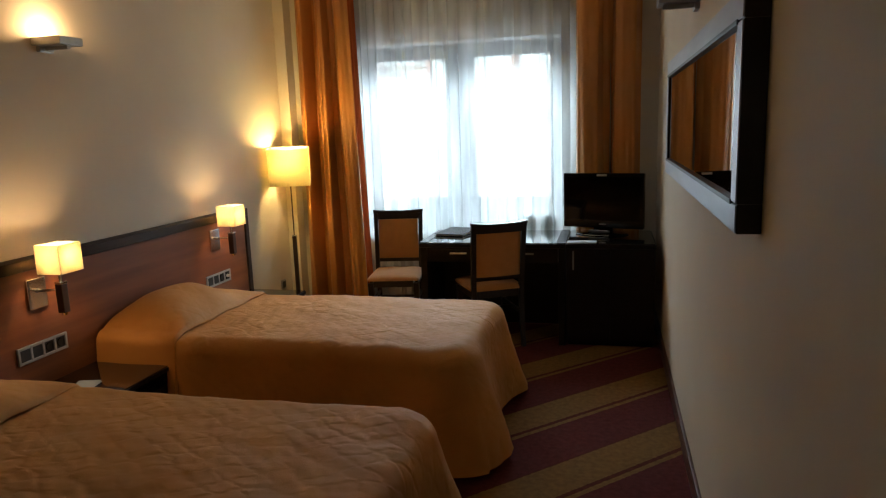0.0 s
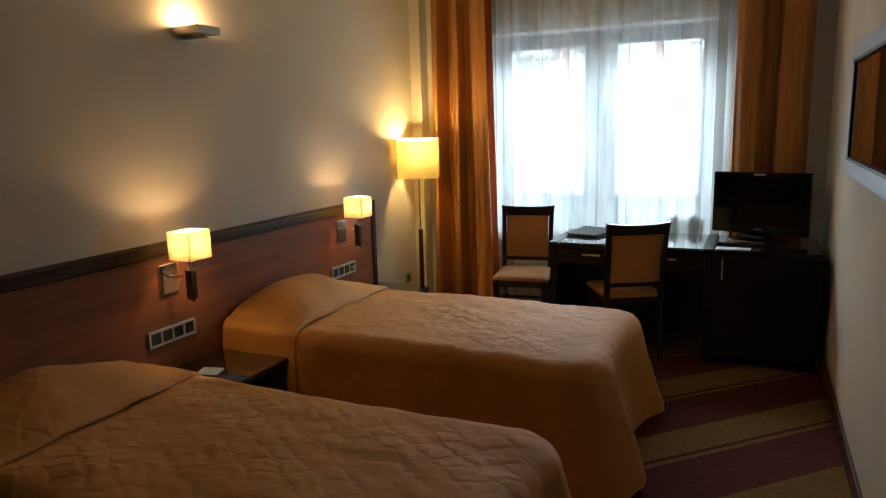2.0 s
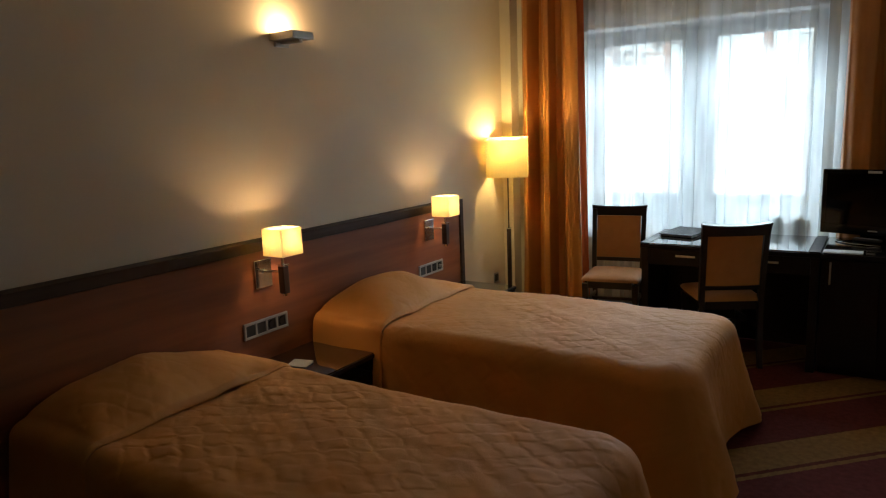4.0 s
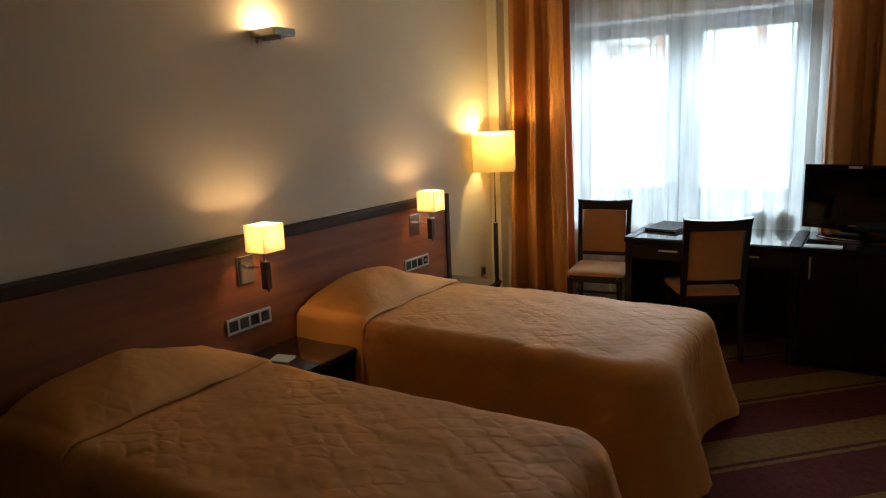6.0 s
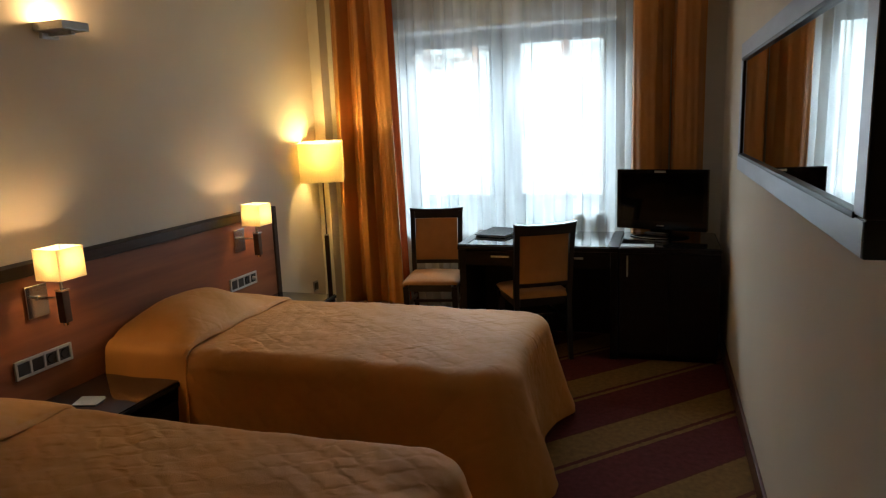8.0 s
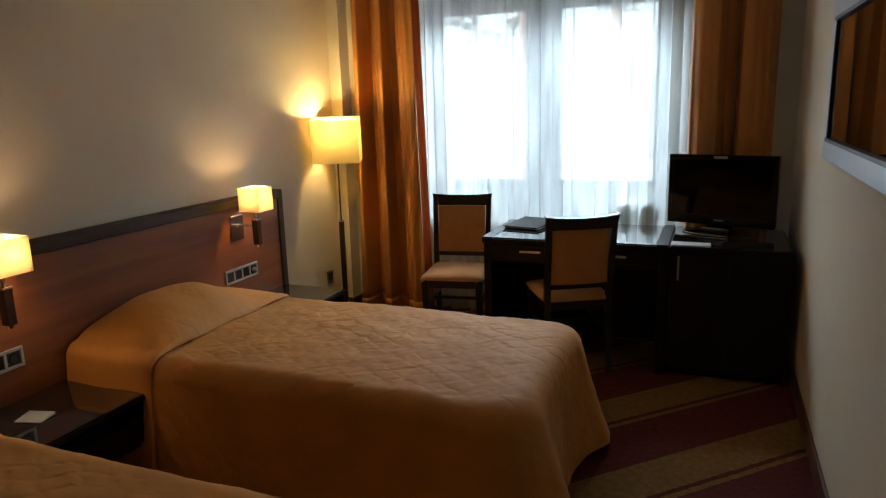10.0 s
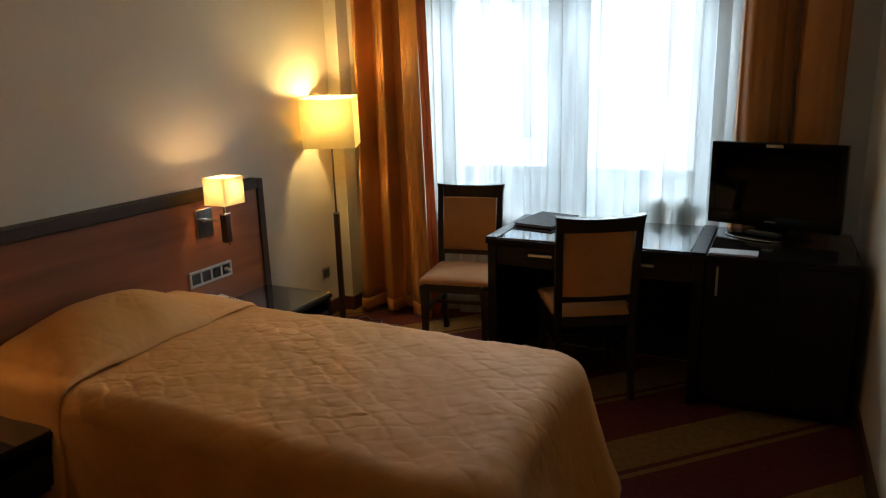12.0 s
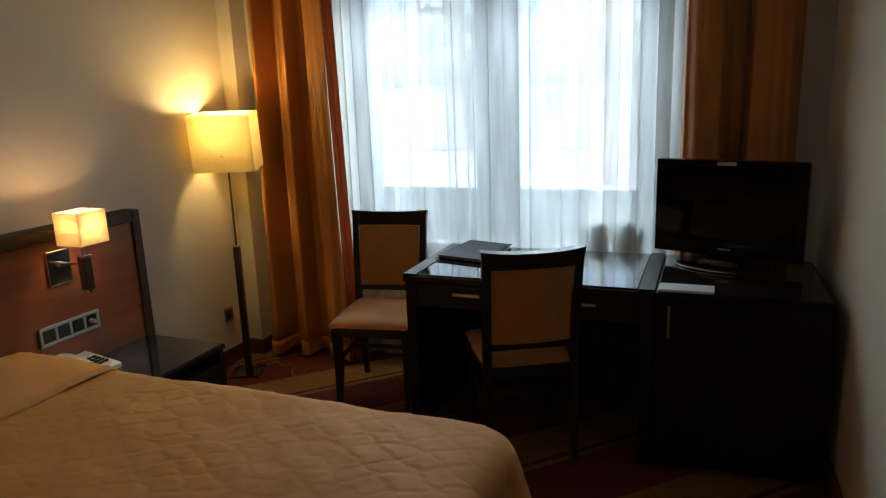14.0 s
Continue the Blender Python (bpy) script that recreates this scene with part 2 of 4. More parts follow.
def box(x0, x1, y0, y1, z0, z1, bevel=0.0, bm=None, segments=2):
    own = bmesh.new()
    bmesh.ops.create_cube(own, size=1.0)
    bmesh.ops.scale(own, vec=(x1 - x0, y1 - y0, z1 - z0), verts=own.verts)
    bmesh.ops.translate(own, vec=((x0 + x1) / 2, (y0 + y1) / 2, (z0 + z1) / 2), verts=own.verts)
    if bevel:
        bmesh.ops.bevel(own, geom=own.edges[:], offset=bevel, segments=segments, profile=0.6, affect="EDGES")
    return join(bm, own)


def join(bm, own):
    if bm is None:
        return own
    me = bpy.data.meshes.new("scratch")
    own.to_mesh(me)
    own.free()
    bm.from_mesh(me)
    bpy.data.meshes.remove(me)
    return bm


def rod(a, b, r0, r1=None, sides=16, bm=None):
    """A tapered round bar from a to b."""
    a, b = Vector(a), Vector(b)
    own = bmesh.new()
    bmesh.ops.create_cone(own, cap_ends=True, segments=sides, radius1=r0, radius2=r0 if r1 is None else r1, depth=(b - a).length)
    m = Matrix.Translation((a + b) / 2) @ (b - a).to_track_quat("Z", "Y").to_matrix().to_4x4()
    bmesh.ops.transform(own, matrix=m, verts=own.verts)
    return join(bm, own)


def loft(rings, closed=True, bm=None):
    """Skin a list of equally long rings of points."""
    own = bmesh.new()
    rows = [[own.verts.new(p) for p in ring] for ring in rings]
    k = len(rows[0])
    for a, b in zip(rows, rows[1:]):
        for i in range(k if closed else k - 1):
            j = (i + 1) % k
            own.faces.new((a[i], a[j], b[j], b[i]))
    if closed:
        own.faces.new(rows[0][::-1])
        own.faces.new(rows[-1])
    bmesh.ops.recalc_face_normals(own, faces=own.faces)
    return join(bm, own)


def tube(points, r, bm=None, sides=8):
    rings = []
    pts = [Vector(p) for p in points]
    for i, p in enumerate(pts):
        d = (pts[min(i + 1, len(pts) - 1)] - pts[max(i - 1, 0)]).normalized()
        u = d.orthogonal().normalized() if abs(d.z) > 0.9 else d.cross(Vector((0, 0, 1))).normalized()
        v = d.cross(u)
        rings.append([p + r * (math.cos(a) * u + math.sin(a) * v) for a in (2 * math.pi * k / sides for k in range(sides))])
    return loft(rings, bm=bm)


def thing(name, label, category, place=None, group="", kind=""):
    ob = new(name)
    if place is not None:
        ob.matrix_world = place
    ob.empty_display_size = 0.1
    return tagged(ob, label, category, group, kind)


# ---- the room ----
X0, X1, Y0, Y1, H = -0.05, 3.04, -1.6, 5.78, 2.8
OX0, OX1, OZ0, OZ1 = 0.53, 2.305, 0.70, 2.286
YF = 6.02

floor = tagged(part("floor", box(X0 - 0.2, X1 + 0.2, Y0 - 0.2, Y1 + 0.4, -0.2, 0.0), CARPET), "carpet with diagonal red-brown and tan stripes", "carpet", kind="structure")
ceiling = tagged(part("ceiling", box(X0 - 0.2, X1 + 0.2, Y0 - 0.2, Y1 + 0.4, H, H + 0.2), CEILING), "plain white painted ceiling", "ceiling", kind="structure")
tagged(part("wall_west", box(X0 - 0.2, X0, Y0 - 0.2, Y1 + 0.4, 0, H), PAINT), "cream painted wall behind the beds", "wall", kind="structure")
tagged(part("wall_east", box(X1, X1 + 0.2, Y0 - 0.2, Y1 + 0.4, 0, H), PAINT), "cream painted wall with a mirror", "wall", kind="structure")
tagged(part("wall_south", box(X0, X1, Y0 - 0.2, Y0, 0, H), PAINT), "plain cream painted end wall", "wall", kind="structure")
wn_bm = box(X0, OX0, Y1, Y1 + 0.4, 0, H)
box(OX1, X1, Y1, Y1 + 0.4, 0, H, bm=wn_bm)
box(OX0, OX1, Y1, Y1 + 0.4, 0, OZ0, bm=wn_bm)
box(OX0, OX1, Y1, Y1 + 0.4, OZ1, H, bm=wn_bm)
tagged(part("wall_north", wn_bm, PAINT), "cream painted wall with a wide window opening", "wall", kind="structure")
tagged(part("wall_pier", box(X0, 0.045, 5.50, Y1, 0, H, 0.004), PAINT), "narrow cream painted pier beside the window", "wall", kind="structure")
tagged(part("wall_pier", box(0.045, 0.2, 5.63, Y1, 0, H, 0.004), PAINT), "stepped cream painted return behind the drape", "wall", kind="structure")


def skirting(x0, x1, y0, y1):
    bm = box(x0, x1, y0, y1, 0.0, 0.095, 0.004)
    tagged(part("baseboard", bm, SKIRTING), "dark red-brown wooden skirting board", "skirting board", kind="structure")


skirting(X0, X0 + 0.016, 4.68, 5.50)
skirting(X0 + 0.016, 0.061, 5.484, 5.50)
skirting(0.045, 0.061, 5.50, 5.614)
skirting(0.045, 0.216, 5.614, 5.63)
skirting(0.2, 0.216, 5.63, Y1)
skirting(0.216, X1, Y1 - 0.016, Y1)
skirting(X1 - 0.016, X1, Y0, Y1 - 0.016)
skirting(X0, X0 + 0.016, Y0 + 0.016, 0.9)
skirting(X0, X1 - 0.016, Y0, Y0 + 0.016)

# whiter than the walls: the colour stands in for daylight on the opening's head
tagged(part("trim", box(OX0, OX1, Y1 + 0.002, YF, OZ1 - 0.006, OZ1 - 0.001), REVEAL), "head of the window opening, whitened to look daylit", "window reveal", kind="structure")
# the window: frame, two sashes, lower panels, sill
win = thing("window_1", "wide grey two-sash window behind a sheer curtain", "window", kind="structure")
frame_bm = box(OX0, OX1, YF, YF + 0.07, OZ1 - 0.05, OZ1, 0.004)
box(OX0, OX0 + 0.05, YF, YF + 0.07, OZ0, OZ1 - 0.05, 0.004, frame_bm)
box(OX1 - 0.05, OX1, YF, YF + 0.07, OZ0, OZ1 - 0.05, 0.004, frame_bm)
box(OX0 + 0.05, OX1 - 0.05, YF, YF + 0.07, OZ0, OZ0 + 0.05, 0.004, frame_bm)
box(1.355, 1.465, YF, YF + 0.07, OZ0 + 0.05, OZ1 - 0.05, 0.004, frame_bm)
box(OX0 + 0.05, 1.355, YF, YF + 0.07, 0.88, 0.93, 0.004, frame_bm)
box(1.465, OX1 - 0.05, YF, YF + 0.07, 0.88, 0.93, 0.004, frame_bm)
part("window_frame", frame_bm, FRAME_PAINT, win)
for a, b in ((OX0 + 0.05, 1.355), (1.465, OX1 - 0.05)):
    sb = box(a, b, YF - 0.012, YF + 0.05, 2.166, OZ1 - 0.05, 0.004)
    box(a, b, YF - 0.012, YF + 0.05, 0.93, 0.975, 0.004, sb)
    box(a, a + 0.075, YF - 0.012, YF + 0.05, 0.975, 2.166, 0.004, sb)
    box(b - 0.07, b, YF - 0.012, YF + 0.05, 0.975, 2.166, 0.004, sb)
    sash = part("sash", sb, FRAME_PAINT, win)
    pane = part("pane", box(a + 0.075, b - 0.07, YF + 0.015, YF + 0.021, 0.975, 2.166), WINDOW_GLASS, sash, "clear window glass")
    pane.visible_shadow = False
    part("lower_panel", box(a, b, YF + 0.01, YF + 0.05, OZ0 + 0.05, 0.88), SPANDREL, win, "pale grey panel under the glass")
part("window_handle", rod((1.41, YF - 0.03, 1.42), (1.41, YF - 0.03, 1.54), 0.009, bm=box(1.40, 1.42, YF - 0.03, YF, 1.5, 1.53)), SATIN_STEEL, win, "satin steel handle")
part("window_sill", box(OX0 - 0.03, OX1 + 0.03, Y1 - 0.07, YF, OZ0 - 0.03, OZ0 + 0.004, 0.006), STONE_SILL, win)


# ---- curtains ----
def curtain(name, label, x0, x1, y, z0, z1, folds, depth, mat, over, seed, rows=30, per=18):
    """A hanging cloth with deep uneven vertical folds."""
    rng = random.Random(seed)
    phase = [0.0]
    for i in range(folds):
        phase.append(phase[-1] + rng.uniform(0.6, 1.4))
    total = phase[-1]
    amp = [rng.uniform(0.55, 1.15) for _ in range(folds + 1)]
    cols = folds * per + 1
    verts, faces = [], []
    for r in range(rows + 1):
        v = r / rows
        z = z1 + (z0 - z1) * v
        for c in range(cols):
            i, f = divmod(c, per)
            f /= per
            s = (phase[i] + (phase[i + 1] - phase[i]) * f if i < folds else total) / total
            a = amp[min(i, folds)]
            ang = 2 * math.pi * (i + f)
            sway = 0.3 * depth * math.sin(3.1 * v + i * 1.7 + seed)
            d = depth * a * (0.75 + 0.35 * v)
            px = x0 + (x1 - x0) * s + over * d * math.sin(2 * ang) + 0.25 * sway
            py = y + d * math.sin(ang) + 0.18 * d * math.sin(2.3 * ang + seed) + 0.5 * sway
            verts.append((px, py, z + (0.006 * math.sin(ang * 1.3) if v == 1.0 else 0)))
    for r in range(rows):
        for c in range(cols - 1):
            k = r * cols + c
            faces.append((k, k + 1, k + cols + 1, k + cols))
    return tagged(sheet(name, verts, faces, mat), label, "curtain")


sheer = curtain("sheer_curtain", "white translucent voile curtain across the window", 0.25, 2.86, 5.66, 0.03, 2.76, 20, 0.026, SHEER, 0.68, 3, per=18, rows=10)


def drape_cloth(name, x0, x1, y, profile, seed, gather, lo, hi, rows, thick, parent, mat=DRAPE, lean=0.0):
    """Satin falling in a few broad folds: profile holds (share of the width, depth) of ridges and valleys."""
    rng = random.Random(seed)
    wob = [(rng.uniform(0, 6.28), rng.uniform(0, 6.28), rng.uniform(0.7, 1.3)) for _ in profile]
    cols = 150
    verts, faces = [], []
    for r in range(rows + 1):
        v = lo + (hi - lo) * r / rows
        z = 2.76 + (0.03 - 2.76) * v
        pts = []
        for k, (q, d) in enumerate(profile):
            p1, p2, w = wob[k]
            inner = 0 < k < len(profile) - 1
            q = q + (0.016 * math.sin(2.6 * w * v + p1) + 0.006 * math.sin(9 * v + p2)) * inner
            pts.append((q, d * (0.78 + 0.34 * v + 0.12 * math.sin(3.4 * w * v + p2))))
        k = 0
        for c in range(cols + 1):
            q = c / cols
            while k < len(pts) - 2 and q > pts[k + 1][0]:
                k += 1
            f = min(max((q - pts[k][0]) / max(pts[k + 1][0] - pts[k][0], 1e-4), 0), 1)
            f = 0.7 * f * f * (3 - 2 * f) + 0.3 * f
            d = pts[k][1] + (pts[k + 1][1] - pts[k][1]) * f
            d += min(1.0, (x1 - x0) / 0.4) * (0.0035 * math.sin(31 * q + 2.2 * v + seed) + 0.0016 * math.sin(63 * q - 5 * v))
            # small slack creases where the cloth nears the floor
            d += 0.004 * max(0.0, v - 0.6) * math.sin(38 * v + 9 * q + seed)
            px = x0 + (x1 - x0) * q + gather * v * (q - 0.3) + lean * v
            verts.append((px, y + d, z + (0.007 * math.sin(17 * q + seed) if v > 0.999 else 0)))
    n = cols + 1
    for r in range(rows):
        for c in range(cols):
            k = r * n + c
            faces.append((k, k + 1, k + n + 1, k + n))
    ob = sheet(name, verts, faces, mat, parent)
    mod = ob.modifiers.new("thickness", "SOLIDIFY")
    mod.thickness = thick
    return ob


def drape(label, x0, x1, y, profile, seed, gather):
    t = thing("drape", label, "curtain", group="drapes at the window")
    drape_cloth("cloth", x0, x1, y, profile, seed, gather, 0.0, 0.968, 44, 0.003, t)
    drape_cloth("hem", x0, x1, y, profile, seed, gather, 0.9685, 1.0, 3, 0.006, t)
    return t


drape_w = drape("gold satin drape hanging in folds beside floor lamp", 0.13, 0.615, 5.54,
                ((0, 0.03), (0.04, -0.02), (0.1, -0.075), (0.17, -0.08), (0.25, 0.075), (0.31, 0.06), (0.42, -0.045), (0.48, -0.05), (0.55, 0.065), (0.63, 0.07), (0.74, -0.03), (0.87, -0.07), (0.95, -0.055), (1, -0.06)), 5, 0.08)
lining = drape_cloth("lining", 0.612, 0.642, 5.485, ((0, 0.0), (0.4, 0.03), (1, 0.075)), 2, 0.0, 0.0, 1.0, 24, 0.002, drape_w, LINING, 0.056)
tagged(lining, "orange-red lining turned out at the edge")
drape("gold satin drape hanging behind the television", 2.42, 2.9, 5.58,
      ((0, 0.03), (0.03, -0.03), (0.14, -0.07), (0.34, -0.06), (0.43, 0.065), (0.55, 0.07), (0.61, -0.03), (0.74, -0.06), (0.88, -0.03), (1, 0.06)), 9, 0.0)

# ---- headboard wall ----
hb = thing("headboard", "long red-brown veneer headboard with dark trim on the wall", "headboard")
part("panel", box(X0, 0.03, 0.95, 4.632, 0.0, 0.985, 0.002), MAHOGANY, hb)
part("top_trim", box(X0, 0.042, 0.95, 4.632, 0.987, 1.04, 0.006), TRIM, hb, "dark wenge rail")
part("end_trim", box(X0, 0.042, 4.634, 4.68, 0.0, 1.04, 0.006), TRIM, hb, "dark wenge end post")


def switch_panel(y, z):
    t = thing("switch_panel", "silver four-gang switch and socket plate on the headboard", "switch", pose(0.03, y, z), "switch panels")
    w, h = 0.294, 0.082
    fb = bmesh.new()
    for i in range(5):
        yy = i * (w - 0.012) / 4
        box(0.0, 0.011, yy, yy + 0.012, -h / 2, h / 2, 0.002, fb)
    box(0.0, 0.0105, 0.006, w - 0.006, -h / 2, -h / 2 + 0.013, 0.002, fb)
    box(0.0, 0.0105, 0.006, w - 0.006, h / 2 - 0.013, h / 2, 0.002, fb)
    part("frame", fb, SILVER, t)
    for i in range(4):
        yy = 0.012 + i * (w - 0.012) / 4
        if i < 2:
            part("rocker", box(0.0, 0.009, yy, yy + 0.0585, -0.028, 0.028, 0.003), DARK_PLASTIC, t)
        else:
            sb = box(0.0, 0.006, yy, yy + 0.0585, -0.028, 0.028, 0.002)
            s = part("socket", sb, DARK_PLASTIC, t)
            ring = bmesh.new()
            bmesh.ops.create_cone(ring, segments=24, radius1=0.021, radius2=0.019, depth=0.004)
            bmesh.ops.transform(ring, matrix=pose(0.008, yy + 0.029, 0, 0, 90, 0), verts=ring.verts)
            part("socket_well", ring, GLOSS_BLACK, s)
    return t


switch_panel(2.548, 0.60)
sw2 = switch_panel(4.082, 0.60)
part("plug", rod((0.008, 0.25, 0.0), (0.035, 0.25, 0.0), 0.012, 0.009), SILVER, sw2, "small silver plug")


def open_box_shade(w, d, h, wall=0.0025):
    """A rectangular fabric shade, open above and below."""
    bm = bmesh.new()
    box(-w / 2, w / 2, -d / 2, -d / 2 + wall, 0, h, 0, bm)
    box(-w / 2, w / 2, d / 2 - wall, d / 2, 0, h, 0, bm)
    box(-w / 2, -w / 2 + wall, -d / 2 + wall, d / 2 - wall, 0, h, 0, bm)
    box(w / 2 - wall, w / 2, -d / 2 + wall, d / 2 - wall, 0, h, 0, bm)
    return bm


def bulb_mesh(x, y, z, r):
    bm = bmesh.new()
    bmesh.ops.create_uvsphere(bm, u_segments=16, v_segments=10, radius=r)
    for v in bm.verts:
        if v.co.z < 0:
            v.co.z *= 1.5
            v.co.x *= 1 + 0.35 * v.co.z / r
            v.co.y *= 1 + 0.35 * v.co.z / r
    bmesh.ops.translate(bm, vec=(x, y, z), verts=bm.verts)
    return bm


BEDSIDE_WATTS, FLOOR_WATTS, UPLIGHT_WATTS = 0.56, 3.7, 0.58


def bedside_lamp(y):
    t = thing("bedside_lamp", "lit bedside wall lamp with cream box shade on headboard", "wall lamp", pose(0.03, y, 0.0), "bedside lamps")
    part("wall_plate", box(0, 0.012, -0.06, 0.05, 0.80, 0.945, 0.003), CHROME, t, "chrome square plate")
    part("arm", rod((0.012, -0.004, 0.885), (0.105, 0.02, 0.885), 0.006, bm=box(0.01, 0.02, -0.012, 0.006, 0.875, 0.896, 0.002)), CHROME, t, "chrome arm")
    hold = part("holder", box(0.104, 0.142, 0.006, 0.044, 0.775, 0.915, 0.004), BROWN_LEATHER, t, "dark wooden block")
    part("cap", box(0.102, 0.144, 0.004, 0.046, 0.915, 0.924, 0.002), CHROME, hold)
    part("foot_cap", rod((0.123, 0.025, 0.762), (0.123, 0.025, 0.775), 0.011, 0.015), CHROME, hold)
    part("stem", rod((0.123, 0.025, 0.924), (0.123, 0.025, 0.985), 0.007), CHROME, t)
    sh = open_box_shade(0.135, 0.14, 0.135)
    bmesh.ops.translate(sh, vec=(0.127, 0.03, 0.972), verts=sh.verts)
    part("shade", sh, SHADE, t, "glowing cream fabric shade")
    part("bulb", bulb_mesh(0.135, 0.03, 1.045, 0.018), BULB, t)
    bulb_light("bedside_bulb", (0.168, y + 0.03, 1.055), BEDSIDE_WATTS, 0.022, (1.0, 0.68, 0.36))
    return t


bedside_lamp(2.705)
bedside_lamp(4.225)

# uplights on the long walls
def uplight(x, y, z, turn, lit):
    label = "lit metal uplighter on the cream wall" if lit else "metal uplighter high on the cream wall"
    t = thing("wall_uplight", label, "wall lamp", pose(x, y, z, 0, 0, turn), "wall uplights")
    part("mount", box(0, 0.02, -0.045, 0.045, -0.045, -0.018, 0.003), SATIN_STEEL, t)
    part("bracket", box(0.02, 0.15, -0.012, 0.012, -0.034, -0.016, 0.003), SATIN_STEEL, t)
    tray = box(0.0, 0.17, -0.075, 0.075, -0.016, -0.010, 0.002)
    box(0.162, 0.17, -0.075, 0.075, -0.010, 0.022, 0.002, tray)
    box(0.0, 0.162, -0.075, -0.069, -0.010, 0.022, 0.002, tray)
    box(0.0, 0.162, 0.069, 0.075, -0.010, 0.022, 0.002, tray)
    part("tray", tray, SATIN_STEEL, t, "brushed steel tray")
    part("bulb", rod((0.075, -0.035, 0.006), (0.075, 0.035, 0.006), 0.006), BULB if lit else WHITE_PLASTIC, t)
    return t


uplight(X0, 3.03, 2.055, 0, True)
bulb_light("uplight_bulb", (X0 + 0.075, 3.03, 2.085), UPLIGHT_WATTS, 0.02, (1.0, 0.66, 0.32))
uplight(X1, 3.35, 2.085, 180, False)


# ---- beds ----
def quilt(u, v):
    """Stitched diamonds: sharp narrow seams, each puff drawn into a tilted wedge of its own."""
    patch = 0.55 + 0.3 * np.sin(u * 7.3 + 2.1 * np.sin(v * 5.1)) + 0.25 * np.sin(v * 11.7 + 1.9 * np.sin(u * 8.3))
    u = u + 0.012 * np.sin(v * 31 + 1.3 * np.sin(u * 23)) + 0.004 * np.sin(u * 83 + v * 97)
    v = v + 0.01 * np.sin(u * 29 + 1.7 * np.sin(v * 19)) + 0.004 * np.sin(v * 101 - u * 77)
    a = u / 0.15 + v / 0.1
    b = u / 0.15 - v / 0.1
    fa, fb = np.floor(a), np.floor(b)
    wa, wb = a - fa, b - fb
    rnd = np.sin(12.9 * fa + 78.2 * fb) * 437.58
    rnd = rnd - np.floor(rnd)
    alt = np.sin(39.3 * fa - 11.1 * fb) * 261.7
    alt = alt - np.floor(alt)
    seam = np.minimum(np.minimum(wa, 1 - wa), np.minimum(wb, 1 - wb))
    dome = np.clip(seam / 0.15, 0, 1) ** 0.6
    wedge = (wa - 0.5) * (rnd - 0.5) + (wb - 0.5) * (alt - 0.5)
    pucker = np.abs(((wa - wb) * 1.5 + alt) % 1 - 0.5)
    return np.clip(patch, 0.42, 1) * (dome * (0.5 + 0.25 * rnd + 1.3 * wedge) + 0.4 * pucker * (1 - dome))


def rumple(u, v, seed):
    """Soft random creases: a sum of waves in many directions."""
    r = np.random.RandomState(seed)
    h = np.zeros_like(u)
    for length, size, count in ((0.34, 0.0011, 7), (0.14, 0.0004, 9), (0.06, 0.00016, 12)):
        for _ in range(count):
            a, p, k = r.uniform(0, 6.28), r.uniform(0, 6.28), 6.28 / (length * r.uniform(0.7, 1.4))
            h += size * np.sin(k * (u * np.cos(a) + v * np.sin(a)) + p)
    return h


